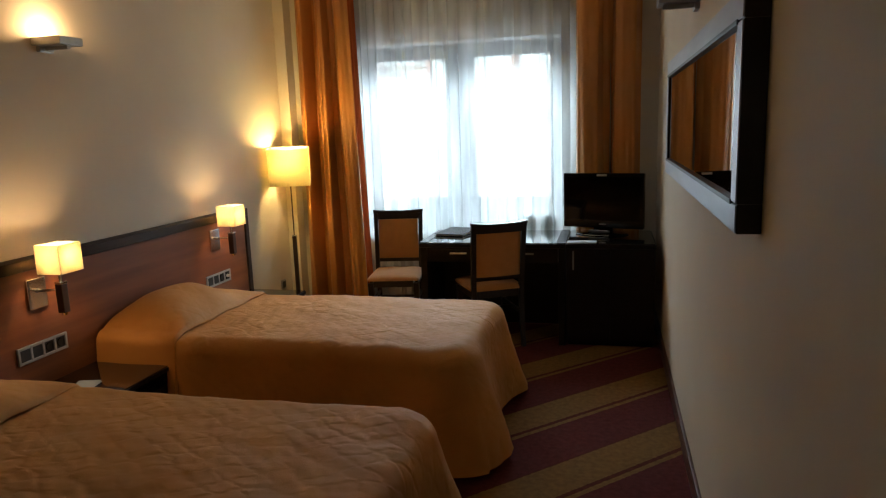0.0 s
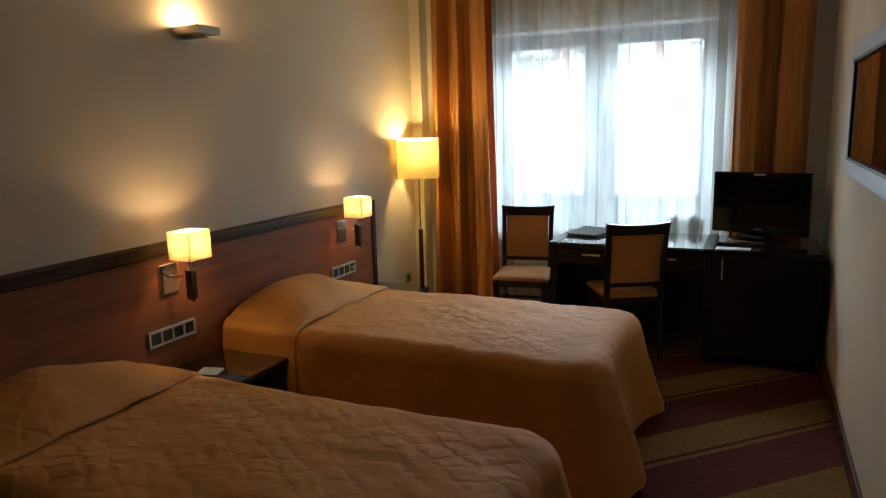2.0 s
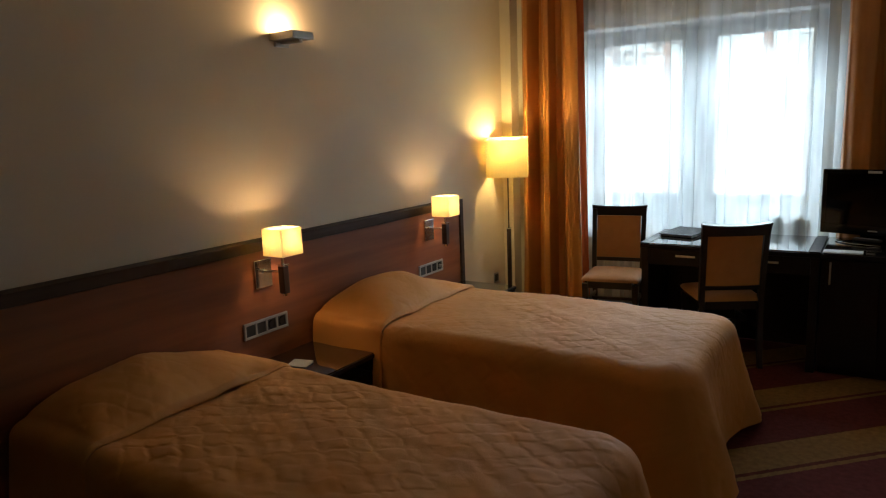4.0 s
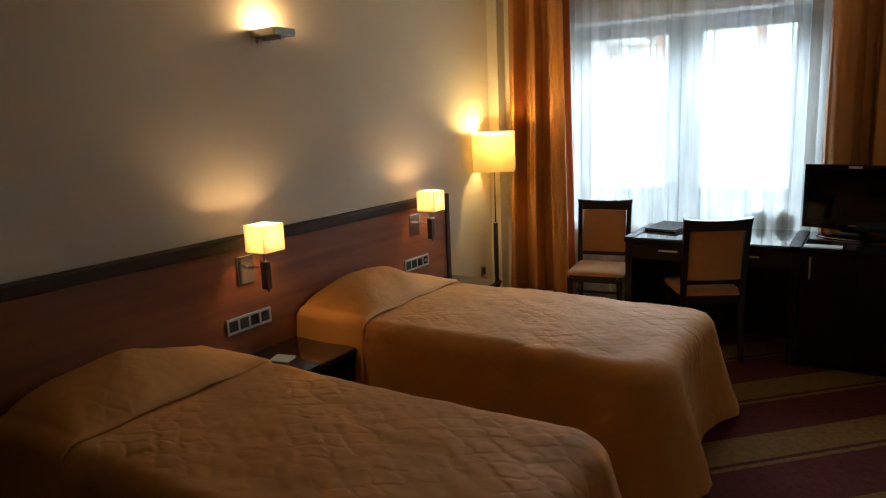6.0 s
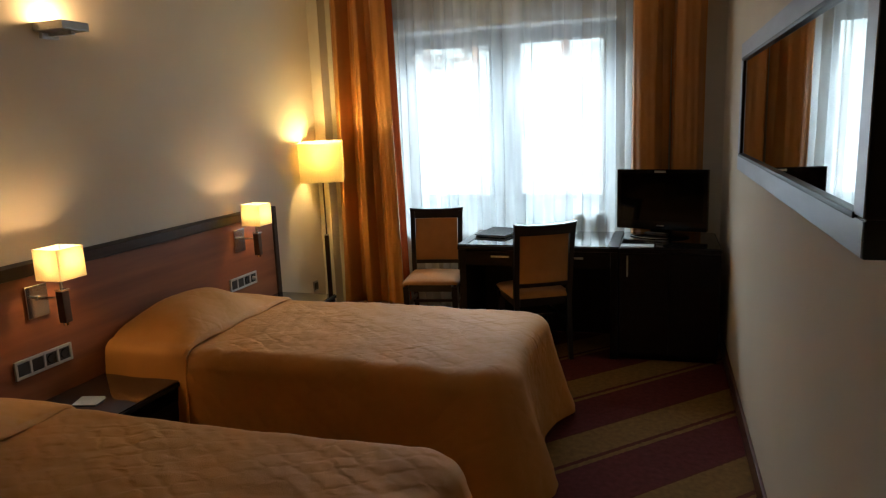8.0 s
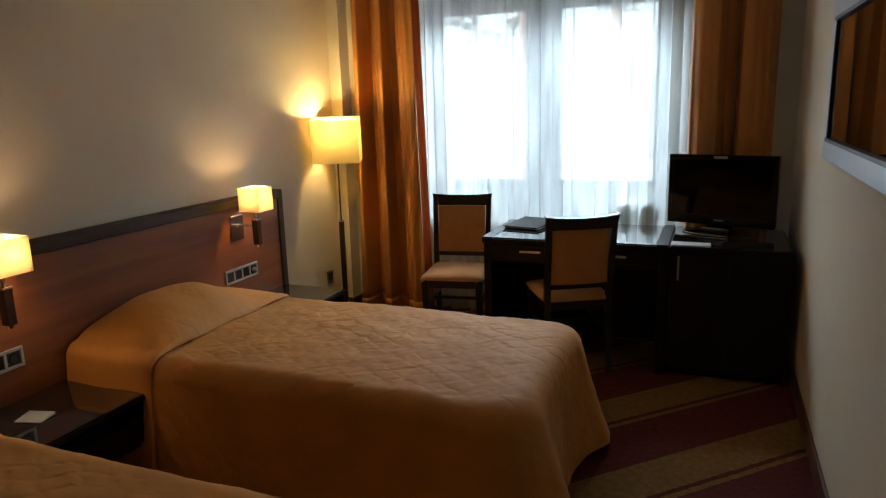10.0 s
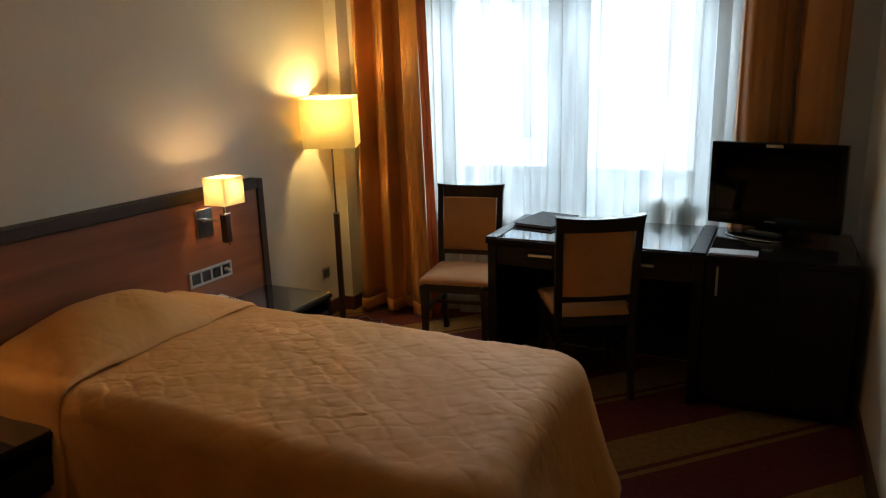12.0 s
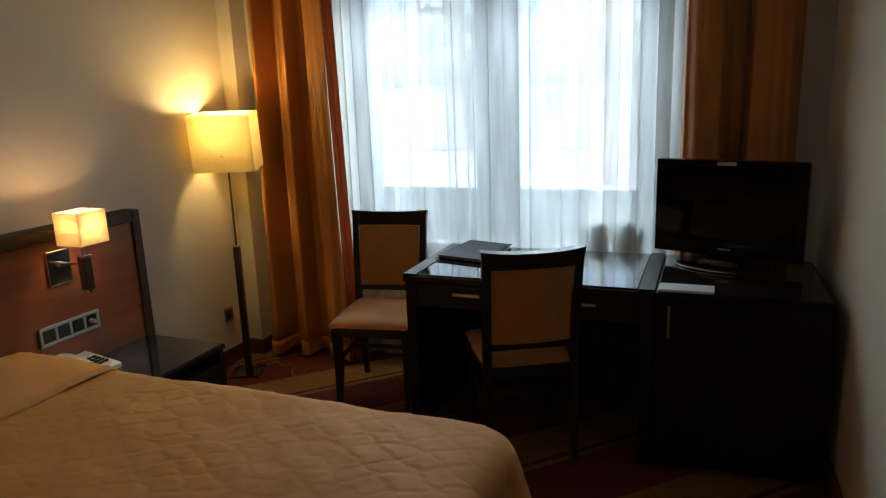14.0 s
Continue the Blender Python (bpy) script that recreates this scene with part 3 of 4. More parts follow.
def bed(y0, y1, seed, label, plump):
    t = thing("bed", label, "bed", pose(0, y0, 0), "single beds")
    L0, L1, W, top = 0.07, 2.02, y1 - y0, 0.56
    part("base", box(L0 + 0.02, L1 - 0.08, 0.07, W - 0.07, 0.06, 0.32, 0.01), WENGE, t, "dark bed base")
    part("mattress", box(L0 + 0.01, L1 - 0.07, 0.06, W - 0.06, 0.322, top - 0.06, 0.04, segments=3), PAPER, t)
    for fx in (0.2, 1.8):
        for fy in (0.12, W - 0.16):
            part("leg", box(fx, fx + 0.05, fy, fy + 0.05, 0.0, 0.06), WENGE, t)
    rng = np.random.RandomState(seed)
    # bedspread: one cloth over the top, rounded over the edges and down to the floor
    nu, nv = 400, 290
    u, v = np.meshgrid(np.linspace(-1, 1, nu), np.linspace(-1, 1, nv), indexing="ij")
    r0 = 0.62
    r = np.maximum(np.abs(u), np.abs(v))
    k = np.where(r > r0, r0 / np.maximum(r, 1e-6), 1.0)
    pu, pv = u * k / r0, v * k / r0
    er = 0.078
    hx, hy = (L1 - L0) / 2 + 0.03 - er, W / 2 + 0.03 - er
    cx, cy = (L0 + L1) / 2, W / 2
    # round the plan's corners
    rc = 0.07
    qx, qy = pu * hx, pv * hy
    ex, ey = np.abs(qx) - (hx - rc), np.abs(qy) - (hy - rc)
    inc = (ex > 0) & (ey > 0)
    dist = np.sqrt(np.maximum(ex, 0) ** 2 + np.maximum(ey, 0) ** 2)
    cheb = np.maximum(np.maximum(ex, ey), 1e-6)
    f = np.where(inc & (dist > 1e-6), cheb / np.maximum(dist, 1e-6), 1.0)
    nx = np.where(inc, ex / np.maximum(dist, 1e-6), np.where(ex >= ey, 1.0, 0.0)) * np.sign(qx)
    ny = np.where(inc, ey / np.maximum(dist, 1e-6), np.where(ex >= ey, 0.0, 1.0)) * np.sign(qy)
    qx = np.where(inc, np.sign(qx) * (hx - rc + np.maximum(ex, 0) * f), qx)
    qy = np.where(inc, np.sign(qy) * (hy - rc + np.maximum(ey, 0) * f), qy)
    s = np.where(r > r0, (r - r0) / (1 - r0), 0.0)
    peri = np.arctan2(pv * hy, pu * hx)
    run = np.where(np.abs(pu) >= np.abs(pv), qy, qx)
    corner = np.exp(-(((1 - pu) * hx) ** 2 + ((1 - np.abs(pv)) * hy) ** 2) / 0.17 ** 2)
    wave = np.sin(run * 9 + seed * 2.1) * 0.5 + np.sin(run * 17 + seed) * 0.3 + np.sin(run * 4.3 + seed * 1.3) * 0.5
    head = np.clip((pu + 1) / 0.12, 0, 1)
    foot = np.clip((pu - 0.93) / 0.07, 0, 1)
    flare = (0.05 * s + 0.02 * wave * s ** 1.2 + corner * np.where(qy > 0, 0.12, 0.165) * s ** 1.15 + 0.01 * s * foot) * head
    drop = s * (top - 0.035 + 0.012 * wave)
    edge = np.clip(s * 0.55 / (er * 1.57), 0, 1) * (math.pi / 2)
    outx = er * np.sin(edge) + flare
    zz = top - np.where(edge < math.pi / 2, er * (1 - np.cos(edge)), er + (drop - er * 1.0) * 1.0)
    turn_s = er * 1.57 / 0.55
    low = np.clip((s - turn_s) / (1 - turn_s), 0, 1)
    zz = np.where(edge < math.pi / 2 - 1e-6, zz, top - er - low * (top - 0.035 + 0.012 * wave - er))
    zz = np.maximum(zz, 0.012)
    sag = 0.004 * np.sin(qx * 5 + seed) * np.cos(qy * 7)
    px = cx + qx + nx * outx
    py = cy + qy + ny * outx
    q = quilt(qx + nx * s * 0.5 + 0.003 * rng.rand(nu, nv), qy + ny * s * 0.5)
    amp = 0.0056 + 0.0008 * np.sin(edge)
    rum = rumple(qx + nx * s * 0.5, qy + ny * s * 0.5, seed)
    pz = zz + (sag + q * amp + rum) * np.cos(edge)
    px = px + nx * (q * amp + 1.6 * rum * s) * np.sin(edge)
    py = py + ny * (q * amp + 1.6 * rum * s) * np.sin(edge)
    px = np.maximum(px, 0.05)
    verts = np.stack([px, py, pz], -1).reshape(-1, 3).tolist()
    faces = [(i * nv + j, (i + 1) * nv + j, (i + 1) * nv + j + 1, i * nv + j + 1) for i in range(nu - 1) for j in range(nv - 1)]
    sheet("bedspread", verts, faces, SPREAD, t, "gold quilted bedspread hanging to the floor")
    # the separate cover that wraps the pillow
    nu, nv = 110, 210
    u, v = np.meshgrid(np.linspace(0, 1, nu), np.linspace(-1, 1, nv), indexing="ij")
    v0 = 0.66
    side = np.clip((np.abs(v) - v0) / (1 - v0), 0, 1)
    vv = np.clip(v / v0, -1, 1)
    slant = -0.006 * vv
    px = 0.05 + u * (0.465 + slant)
    bulge = np.sin(np.pi * np.clip(u * 0.86 + 0.14, 0, 1)) ** 0.75 * (1 - 0.25 * u)
    shift = np.where(vv < -0.1, (vv + 0.1) / 0.9, (vv + 0.1) / 1.1)
    cross = (1 - np.abs(shift) ** 2.3) ** 0.7
    fall = np.clip((vv + 0.1) / 1.1, 0, 1)
    zt = top + 0.019 + plump * bulge * cross * (1 - 0.6 * fall * fall * (3 - 2 * fall)) + 0.003 * np.sin(9 * vv + 4 * u + seed)
    edge = np.clip(side / 0.14, 0, 1) * math.pi / 2
    half = W / 2 + 0.025
    oy = 0.056 * np.sin(edge) + 0.07 * side + 0.014 * side * np.sin(u * 9 + seed)
    pz = np.where(side < 0.14, zt - 0.05 * (1 - np.cos(edge)), zt - 0.05 - (side - 0.14) / 0.86 * (zt - 0.05 - 0.05))
    py = cy + vv * (half - np.where(v > 0, 0.07, 0.048)) + np.sign(v) * oy
    q = quilt(px * 1.0, vv * half + np.sign(v) * side * 0.5)
    rum = rumple(px, py, seed + 9)
    pz = pz + (q * 0.0042 + 0.8 * rum) * np.cos(edge)
    py = py + np.sign(v) * (q * 0.0028 + 1.2 * rum * side) * np.sin(edge)
    hem = np.clip((u - 0.965) / 0.035, 0, 1)
    pz = pz - np.where(side <= 0.1, hem * 0.012, 0)
    verts = np.stack([px, py, pz], -1).reshape(-1, 3).tolist()
    faces = [(i * nv + j, (i + 1) * nv + j, (i + 1) * nv + j + 1, i * nv + j + 1) for i in range(nu - 1) for j in range(nv - 1)]
    pc = sheet("pillow_cover", verts, faces, SPREAD, t, "gold quilted flap folded over the pillow")
    mod = pc.modifiers.new("thickness", "SOLIDIFY")
    mod.thickness, mod.offset = 0.02, -1
    part("pillow", box(0.08, 0.44, 0.16, W - 0.3, top - 0.055, top + 0.015, 0.025, segments=4), PAPER, t, smooth=True)
    return t


bed(1.48, 2.39, 1, "single bed with gold quilted spread beside the walkway", 0.145)
bed(3.06, 4.02, 4, "single bed with gold quilted spread between two nightstands", 0.166)


# ---- nightstands ----
def nightstand(y0, y1):
    t = thing("nightstand", "dark wenge nightstand with glossy glass top beside bed", "nightstand", pose(0.032, y0, 0), "nightstands")
    D, W, z = 0.44, y1 - y0, 0.42
    part("side_panel", box(0, D, 0, 0.025, 0, z - 0.024, 0.002), WENGE, t)
    part("side_panel", box(0, D, W - 0.025, W, 0, z - 0.024, 0.002), WENGE, t)
    part("top_panel", box(0, D + 0.01, -0.004, W + 0.004, z - 0.022, z - 0.002, 0.003), WENGE, t)
    part("glass_top", box(0.004, D + 0.004, 0.002, W - 0.002, z - 0.001, z + 0.005, 0.0015), BLACK_GLASS, t, "dark glossy glass sheet")
    part("back_panel", box(0, 0.012, 0.026, W - 0.026, 0.03, z - 0.024), WENGE, t)
    part("shelf", box(0.013, D - 0.02, 0.026, W - 0.026, 0.2, 0.218, 0.002), WENGE, t)
    part("bottom_panel", box(0.013, D - 0.01, 0.026, W - 0.026, 0.04, 0.06, 0.002), WENGE, t)
    part("drawer", box(0.02, D, 0.028, W - 0.028, 0.225, 0.33, 0.002), WENGE, t)
    return t


nightstand(2.47, 3.02)
nightstand(4.08, 4.65)
card = thing("paper_card", "folded white paper card lying on the nightstand", "card", pose(0.25, 2.7, 0.426, 0, 0, 14) @ Matrix.Diagonal((0.72, 0.85, 0.7, 1)))
part("leaf", box(-0.075, 0.075, -0.05, 0.05, 0, 0.002), SHADED_PAPER, card)
part("leaf", loft([[(-0.075, -0.05, 0.003), (0.075, -0.05, 0.003), (0.075, -0.05, 0.005), (-0.075, -0.05, 0.005)], [(-0.075, 0.045, 0.012), (0.075, 0.045, 0.012), (0.075, 0.045, 0.014), (-0.075, 0.045, 0.014)]]), SHADED_PAPER, card)


def telephone(m):
    t = thing("telephone", "ivory push-button desk telephone on the nightstand", "telephone", m)
    body = loft([[(-0.085, -0.1, 0), (0.085, -0.1, 0), (0.085, 0.1, 0), (-0.085, 0.1, 0)],
                 [(-0.085, -0.1, 0.018), (0.085, -0.1, 0.018), (0.085, 0.1, 0.045), (-0.085, 0.1, 0.045)],
                 [(-0.08, -0.095, 0.024), (0.08, -0.095, 0.024), (0.08, 0.095, 0.052), (-0.08, 0.095, 0.052)]])
    part("body", body, WHITE_PLASTIC, t)
    hs = bmesh.new()
    box(-0.082, -0.035, -0.1, -0.045, 0.03, 0.062, 0.012, hs)
    box(-0.082, -0.035, 0.045, 0.1, 0.05, 0.085, 0.012, hs)
    rings = []
    for i in range(9):
        y = -0.085 + i * 0.17 / 8
        z = 0.058 + 0.012 * math.sin(math.pi * i / 8) + 0.02 * i / 8
        rings.append([(-0.078, y, z - 0.014), (-0.04, y, z - 0.014), (-0.042, y, z + 0.01), (-0.076, y, z + 0.01)])
    loft(rings, bm=hs)
    part("handset", hs, WHITE_PLASTIC, t, smooth=False)
    for r in range(4):
        for c in range(3):
            y = -0.06 + r * 0.022
            part("button", box(-0.012 + c * 0.026, 0.006 + c * 0.026, y, y + 0.013, 0.028 + (y + 0.1) * 0.14, 0.036 + (y + 0.1) * 0.14, 0.002), DARK_PLASTIC, t)
    return t


telephone(pose(0.134, 4.2, 0.426, 0, 0, 90))


# ---- floor lamp ----
def floor_lamp():
    t = thing("floor_lamp", "lit floor lamp with cream rectangular shade in corner", "floor lamp", pose(0.125, 5.25, 0, 0, 0, 22))
    part("base_plate", box(-0.085, 0.085, -0.115, 0.055, 0.0, 0.014, 0.003), DARK_STEEL, t, "dark polished steel square base")
    part("lower_post", box(-0.017, 0.017, -0.017, 0.017, 0.014, 0.735, 0.003), BROWN_LEATHER, t, "dark wooden square post")
    part("collar", box(-0.018, 0.018, -0.018, 0.018, 0.735, 0.743, 0.002), SATIN_STEEL, t)
    part("pole", rod((0, 0, 0.743), (0, 0, 1.24), 0.0055), DARK_STEEL, t, "thin steel pole")
    sp = rod((-0.155, 0, 1.24), (0.155, 0, 1.24), 0.003, sides=6)
    rod((0, -0.105, 1.24), (0, 0.105, 1.24), 0.003, sides=6, bm=sp)
    part("shade_carrier", sp, SATIN_STEEL, t)
    # the shade sits askew on its carrier and leans forward
    sh = open_box_shade(0.325, 0.19, 0.30)
    bmesh.ops.transform(sh, matrix=pose(0, 0, 1.312, 5.5, 0, 0) @ pose(0, 0, -0.15), verts=sh.verts)
    shade = part("shade", sh, FLOOR_SHADE, t, "glowing cream fabric shade")
    part("socket", rod((0, 0, 1.24), (0, 0, 1.345), 0.016), WHITE_PLASTIC, t)
    part("bulb", bulb_mesh(0, 0, 1.385, 0.026), BULB, t)
    return t


floor_lamp()
bulb_light("floor_lamp_bulb", (0.125, 5.25, 1.39), FLOOR_WATTS, 0.036, (1.0, 0.78, 0.31))
cable_pts = [(0.18 + 0.32 * i / 30, 5.33 + 0.03 * math.sin(i * 0.5) + 0.05 * math.sin(i * 0.19), 0.006) for i in range(31)]
tagged(part("power_cable", tube(cable_pts, 0.0026), SATIN_STEEL), "thin pale cable lying on the carpet", "cable")

sock = thing("wall_socket", "small beige power socket low on the wall", "socket", pose(X0, 5.33, 0.30))
part("plate", box(0, 0.009, -0.036, 0.036, -0.041, 0.041, 0.003), SATIN_STEEL, sock)
part("insert", box(0.009, 0.012, -0.028, 0.028, -0.028, 0.028, 0.002), DARK_PLASTIC, sock, "dark socket insert")


# ---- chairs ----
def chair(m):
    t = thing("dining_chair", "dark wooden chair with tan upholstered seat and back", "chair", m, "chairs at the desk")
    W = 0.2
    # back at local y = 0, seat towards -y
    for sx in (-1, 1):
        rings = []
        for i in range(13):
            z = 0.0 + 0.90 * i / 12
            if z < 0.42:
                y = -0.03 + 0.05 * ((0.42 - z) / 0.42) ** 1.6
            else:
                y = -0.03 + 0.055 * ((z - 0.42) / 0.48) ** 1.3
            x = sx * (W - 0.026 + 0.012 * (z / 0.9))
            a = 0.017 if z > 0.1 else 0.014
            rings.append([(x - a, y - 0.016, z), (x + a, y - 0.016, z), (x + a, y + 0.016, z), (x - a, y + 0.016, z)])
        part("back_post", loft(rings), WENGE_MATT, t)
        rings = []
        for i in range(9):
            z = 0.40 * i / 8
            k = 1 - i / 8
            y = -0.405 - 0.02 * k ** 3 + 0.012 * math.sin(math.pi * k)
            x = sx * (W - 0.022)
            a = 0.014 + 0.008 * (z / 0.4)
            rings.append([(x - a, y - a, z), (x + a, y - a, z), (x + a, y + a, z), (x - a, y + a, z)])
        part("front_leg", loft(rings), WENGE_MATT, t)
        part("stretcher", box(sx * (W - 0.026) - 0.009, sx * (W - 0.026) + 0.009, -0.39, -0.03, 0.235, 0.262, 0.003), WENGE_MATT, t)
        part("seat_rail", box(sx * (W - 0.022) - 0.011, sx * (W - 0.022) + 0.011, -0.385, -0.045, 0.37, 0.425, 0.003), WENGE_MATT, t)
    part("seat_rail", box(-W + 0.045, W - 0.045, -0.425, -0.40, 0.37, 0.425, 0.003), WENGE_MATT, t)
    part("seat_rail", box(-W + 0.045, W - 0.045, -0.045, -0.022, 0.37, 0.425, 0.003), WENGE_MATT, t)
    part("stretcher", box(-W + 0.035, W - 0.035, -0.22, -0.2, 0.238, 0.258, 0.003), WENGE_MATT, t)
    # seat pad: a domed cushion
    n = 24
    verts, faces = [], []
    for i in range(n + 1):
        for j in range(n + 1):
            u, v = 2 * i / n - 1, 2 * j / n - 1
            e = max(abs(u), abs(v))
            w = (W + 0.008) * (1 - 0.035 * (1 - v) / 2)
            x = u * w * (1 - 0.03 * abs(v) ** 6)
            y = -0.232 - v * 0.213 * (1 - 0.03 * abs(u) ** 6)
            z = 0.455 + 0.022 * (1 - u * u) * (1 - v * v) - 0.02 * max(0, (e - 0.8) / 0.2) ** 2
            verts.append((x, y, z))
    for i in range(n):
        for j in range(n):
            k = i * (n + 1) + j
            faces.append((k, k + 1, k + n + 2, k + n + 1))
    top = len(verts)
    rim = [i * (n + 1) for i in range(n)] + [n * (n + 1) + j for j in range(n)] + [i * (n + 1) + n for i in range(n, 0, -1)] + [j for j in range(n, 0, -1)]
    for k in rim:
        x, y, z = verts[k]
        verts.append((x * 0.985, y, 0.424))
    for a in range(len(rim)):
        b = (a + 1) % len(rim)
        faces.append((rim[a], rim[b], top + b, top + a))
    faces.append(tuple(range(top + len(rim) - 1, top - 1, -1)))
    sheet("seat", verts, faces, UPHOLSTERY, t, "tan upholstered seat pad")
    # crest rail, bowed and wider at the top
    rings = []
    for i in range(15):
        u = 2 * i / 14 - 1
        bow = 0.018 * (1 - u * u)
        lift = 0.012 * abs(u) ** 2.5
        xb, xt = u * (W - 0.002), u * (W + 0.008)
        rings.append([(xb, 0.008 + bow, 0.848), (xb, 0.034 + bow, 0.848), (xt, 0.048 + bow, 0.912 + lift), (xt, 0.014 + bow, 0.918 + lift)])
    part("crest_rail", loft(rings), WENGE_MATT, t)
    rings = []
    for i in range(9):
        u = 2 * i / 8 - 1
        rings.append([(u * 0.172, -0.030, 0.50), (u * 0.172, -0.008, 0.50), (u * 0.172, -0.005, 0.528), (u * 0.172, -0.027, 0.528)])
    part("lower_rail", loft(rings), WENGE_MATT, t)
    rings = []
    for i in range(13):
        u = 2 * i / 12 - 1
        bow = 0.014 * (1 - u * u)
        e = 0.006 * abs(u) ** 6
        x = u * 0.163
        col = []
        for z, y in ((0.530, -0.026), (0.62, -0.022), (0.74, -0.010), (0.847, 0.004)):
            col.append((x, y - 0.014 + e + bow, z))
        for z, y in ((0.847, 0.004), (0.74, -0.010), (0.62, -0.022), (0.530, -0.026)):
            col.append((x, y + 0.022 - e + bow, z))
        rings.append(col)
    part("backrest", loft(rings), UPHOLSTERY, t, "tan upholstered back panel", smooth=False)
    return t


c1 = chair(pose(0.975, 5.44, 0, 0, 0, 9.5))
c2 = copy_thing(c1, pose(1.915, 4.775, 0, 0, 0, 208.5))
c2["label"] = "dark wooden chair pulled up to the desk"
c1["label"] = "dark wooden chair with tan seat beside the desk"

# ---- desk and cabinet ----
DZ, DY0, DY1 = 0.745, 4.88, 5.50
desk = thing("desk", "dark wenge writing desk with glass sheet on top", "desk")
part("side_panel", box(1.315, 1.362, DY0 + 0.004, DY1, 0, DZ - 0.032, 0.003), WENGE, desk)
part("side_panel", box(2.325, 2.372, DY0 + 0.004, DY1, 0, DZ - 0.032, 0.003), WENGE, desk)
part("desktop", box(1.305, 2.376, DY0, DY1 + 0.01, DZ - 0.03, DZ - 0.004, 0.003), WENGE, desk)
part("glass_top", box(1.372, 2.31, DY0 + 0.012, DY1 - 0.01, DZ - 0.003, DZ + 0.005, 0.0015), BLACK_GLASS, desk, "glossy glass sheet")
part("edge_strip", box(1.306, 1.368, DY0 + 0.002, DY1 + 0.008, DZ - 0.003, DZ + 0.007, 0.002), WENGE, desk)
part("edge_strip", box(2.314, 2.376, DY0 + 0.002, DY1 + 0.008, DZ - 0.003, DZ + 0.007, 0.002), WENGE, desk)
part("modesty_panel", box(1.364, 2.323, DY1 - 0.1, DY1 - 0.082, 0.01, DZ - 0.032), WENGE, desk)
for a, b, hx in ((1.365, 1.842, 1.603), (1.846, 2.322, 2.092)):
    dr = part("drawer", box(a, b, DY0 + 0.008, DY1 - 0.12, 0.605, DZ - 0.034, 0.003), WENGE, desk)
    part("handle", box(hx - 0.062, hx + 0.062, DY0 - 0.016, DY0 - 0.006, 0.668, 0.681, 0.002, bm=box(hx - 0.05, hx + 0.05, DY0 - 0.006, DY0 + 0.008, 0.671, 0.678)), SATIN_STEEL, dr, "satin steel bar handle")

cab = thing("cabinet", "dark wenge cabinet carrying the television", "cabinet")
part("body", box(2.38, 2.985, DY0 + 0.02, DY1, 0.05, DZ - 0.03, 0.002), WENGE, cab)
part("plinth", box(2.39, 2.98, DY0 + 0.05, DY1 - 0.02, 0.0, 0.05), WENGE, cab)
part("worktop", box(2.378, 2.99, DY0 - 0.004, DY1 + 0.01, DZ - 0.029, DZ - 0.002, 0.003), WENGE, cab)
part("glass_top", box(2.385, 2.98, DY0 + 0.004, DY1, DZ - 0.001, DZ + 0.004, 0.0015), BLACK_GLASS, cab, "glossy glass sheet")
for a, b, hx in ((2.384, 2.682, 2.43), (2.686, 2.982, 2.95)):
    dr = part("door", box(a, b, DY0, DY0 + 0.019, 0.055, DZ - 0.034, 0.002), WENGE, cab)
    if hx < 2.7:
        part("handle", box(hx - 0.005, hx + 0.005, DY0 - 0.025, DY0 - 0.014, 0.565, 0.70, 0.002, bm=box(hx - 0.003, hx + 0.003, DY0 - 0.014, DY0, 0.575, 0.69)), SATIN_STEEL, dr, "satin steel bar handle")


# ---- television ----
def television(m):
    t = thing("television", "black flat television on an oval glossy stand", "television", m)
    w, z0, z1 = 0.306, 0.042, 0.455
    case = box(-w, w, 0.0, 0.045, z0, z1, 0.008)
    box(-w * 0.75, w * 0.75, 0.04, 0.085, z0 + 0.05, z1 - 0.06, 0.02, case)
    part("case", case, GLOSS_BLACK, t)
    bez = box(-w, w, -0.007, 0.0, z1 - 0.028, z1, 0.003)
    box(-w, w, -0.007, 0.0, z0, z0 + 0.06, 0.003, bez)
    box(-w, -w + 0.028, -0.007, 0.0, z0 + 0.06, z1 - 0.028, 0.003, bez)
    box(w - 0.028, w, -0.007, 0.0, z0 + 0.06, z1 - 0.028, 0.003, bez)
    bezel = part("bezel", bez, GLOSS_BLACK, t)
    part("screen", box(-w + 0.026, w - 0.026, -0.0045, -0.001, z0 + 0.058, z1 - 0.026), SCREEN, t, "dark switched-off screen")
    part("maker_mark", box(-0.026, 0.026, -0.0085, -0.0065, z0 + 0.026, z0 + 0.033), SILVER, bezel, "small silver bar")
    # pale bar stands in for a reflection on the upper bezel
    part("bezel_glint", box(-0.045, 0.032, -0.0085, -0.0068, z1 - 0.022, z1 - 0.007), SILVER, bezel, "pale bar in place of a reflection")
    part("neck", box(-0.07, 0.07, 0.0, 0.04, 0.012, z0 + 0.01, 0.006), GLOSS_BLACK, t)
    rings = []
    for rr, z in ((1.0, 0.0), (1.0, 0.006), (0.93, 0.012), (0.4, 0.018)):
        rings.append([(0.2 * rr * math.cos(a), -0.02 + 0.125 * rr * math.sin(a), z) for a in (2 * math.pi * k / 40 for k in range(40))])
    stand = part("stand", loft(rings), GLOSS_BLACK, t, smooth=False)
    rim = tube([(0.2 * math.cos(a), -0.02 + 0.127 * math.sin(a), 0.006) for a in (1.05 * math.pi + 0.6 * math.pi * k / 30 for k in range(31))], 0.002, sides=6)
    part("rim", rim, CHROME, stand, "silver rim on the stand")
    return t


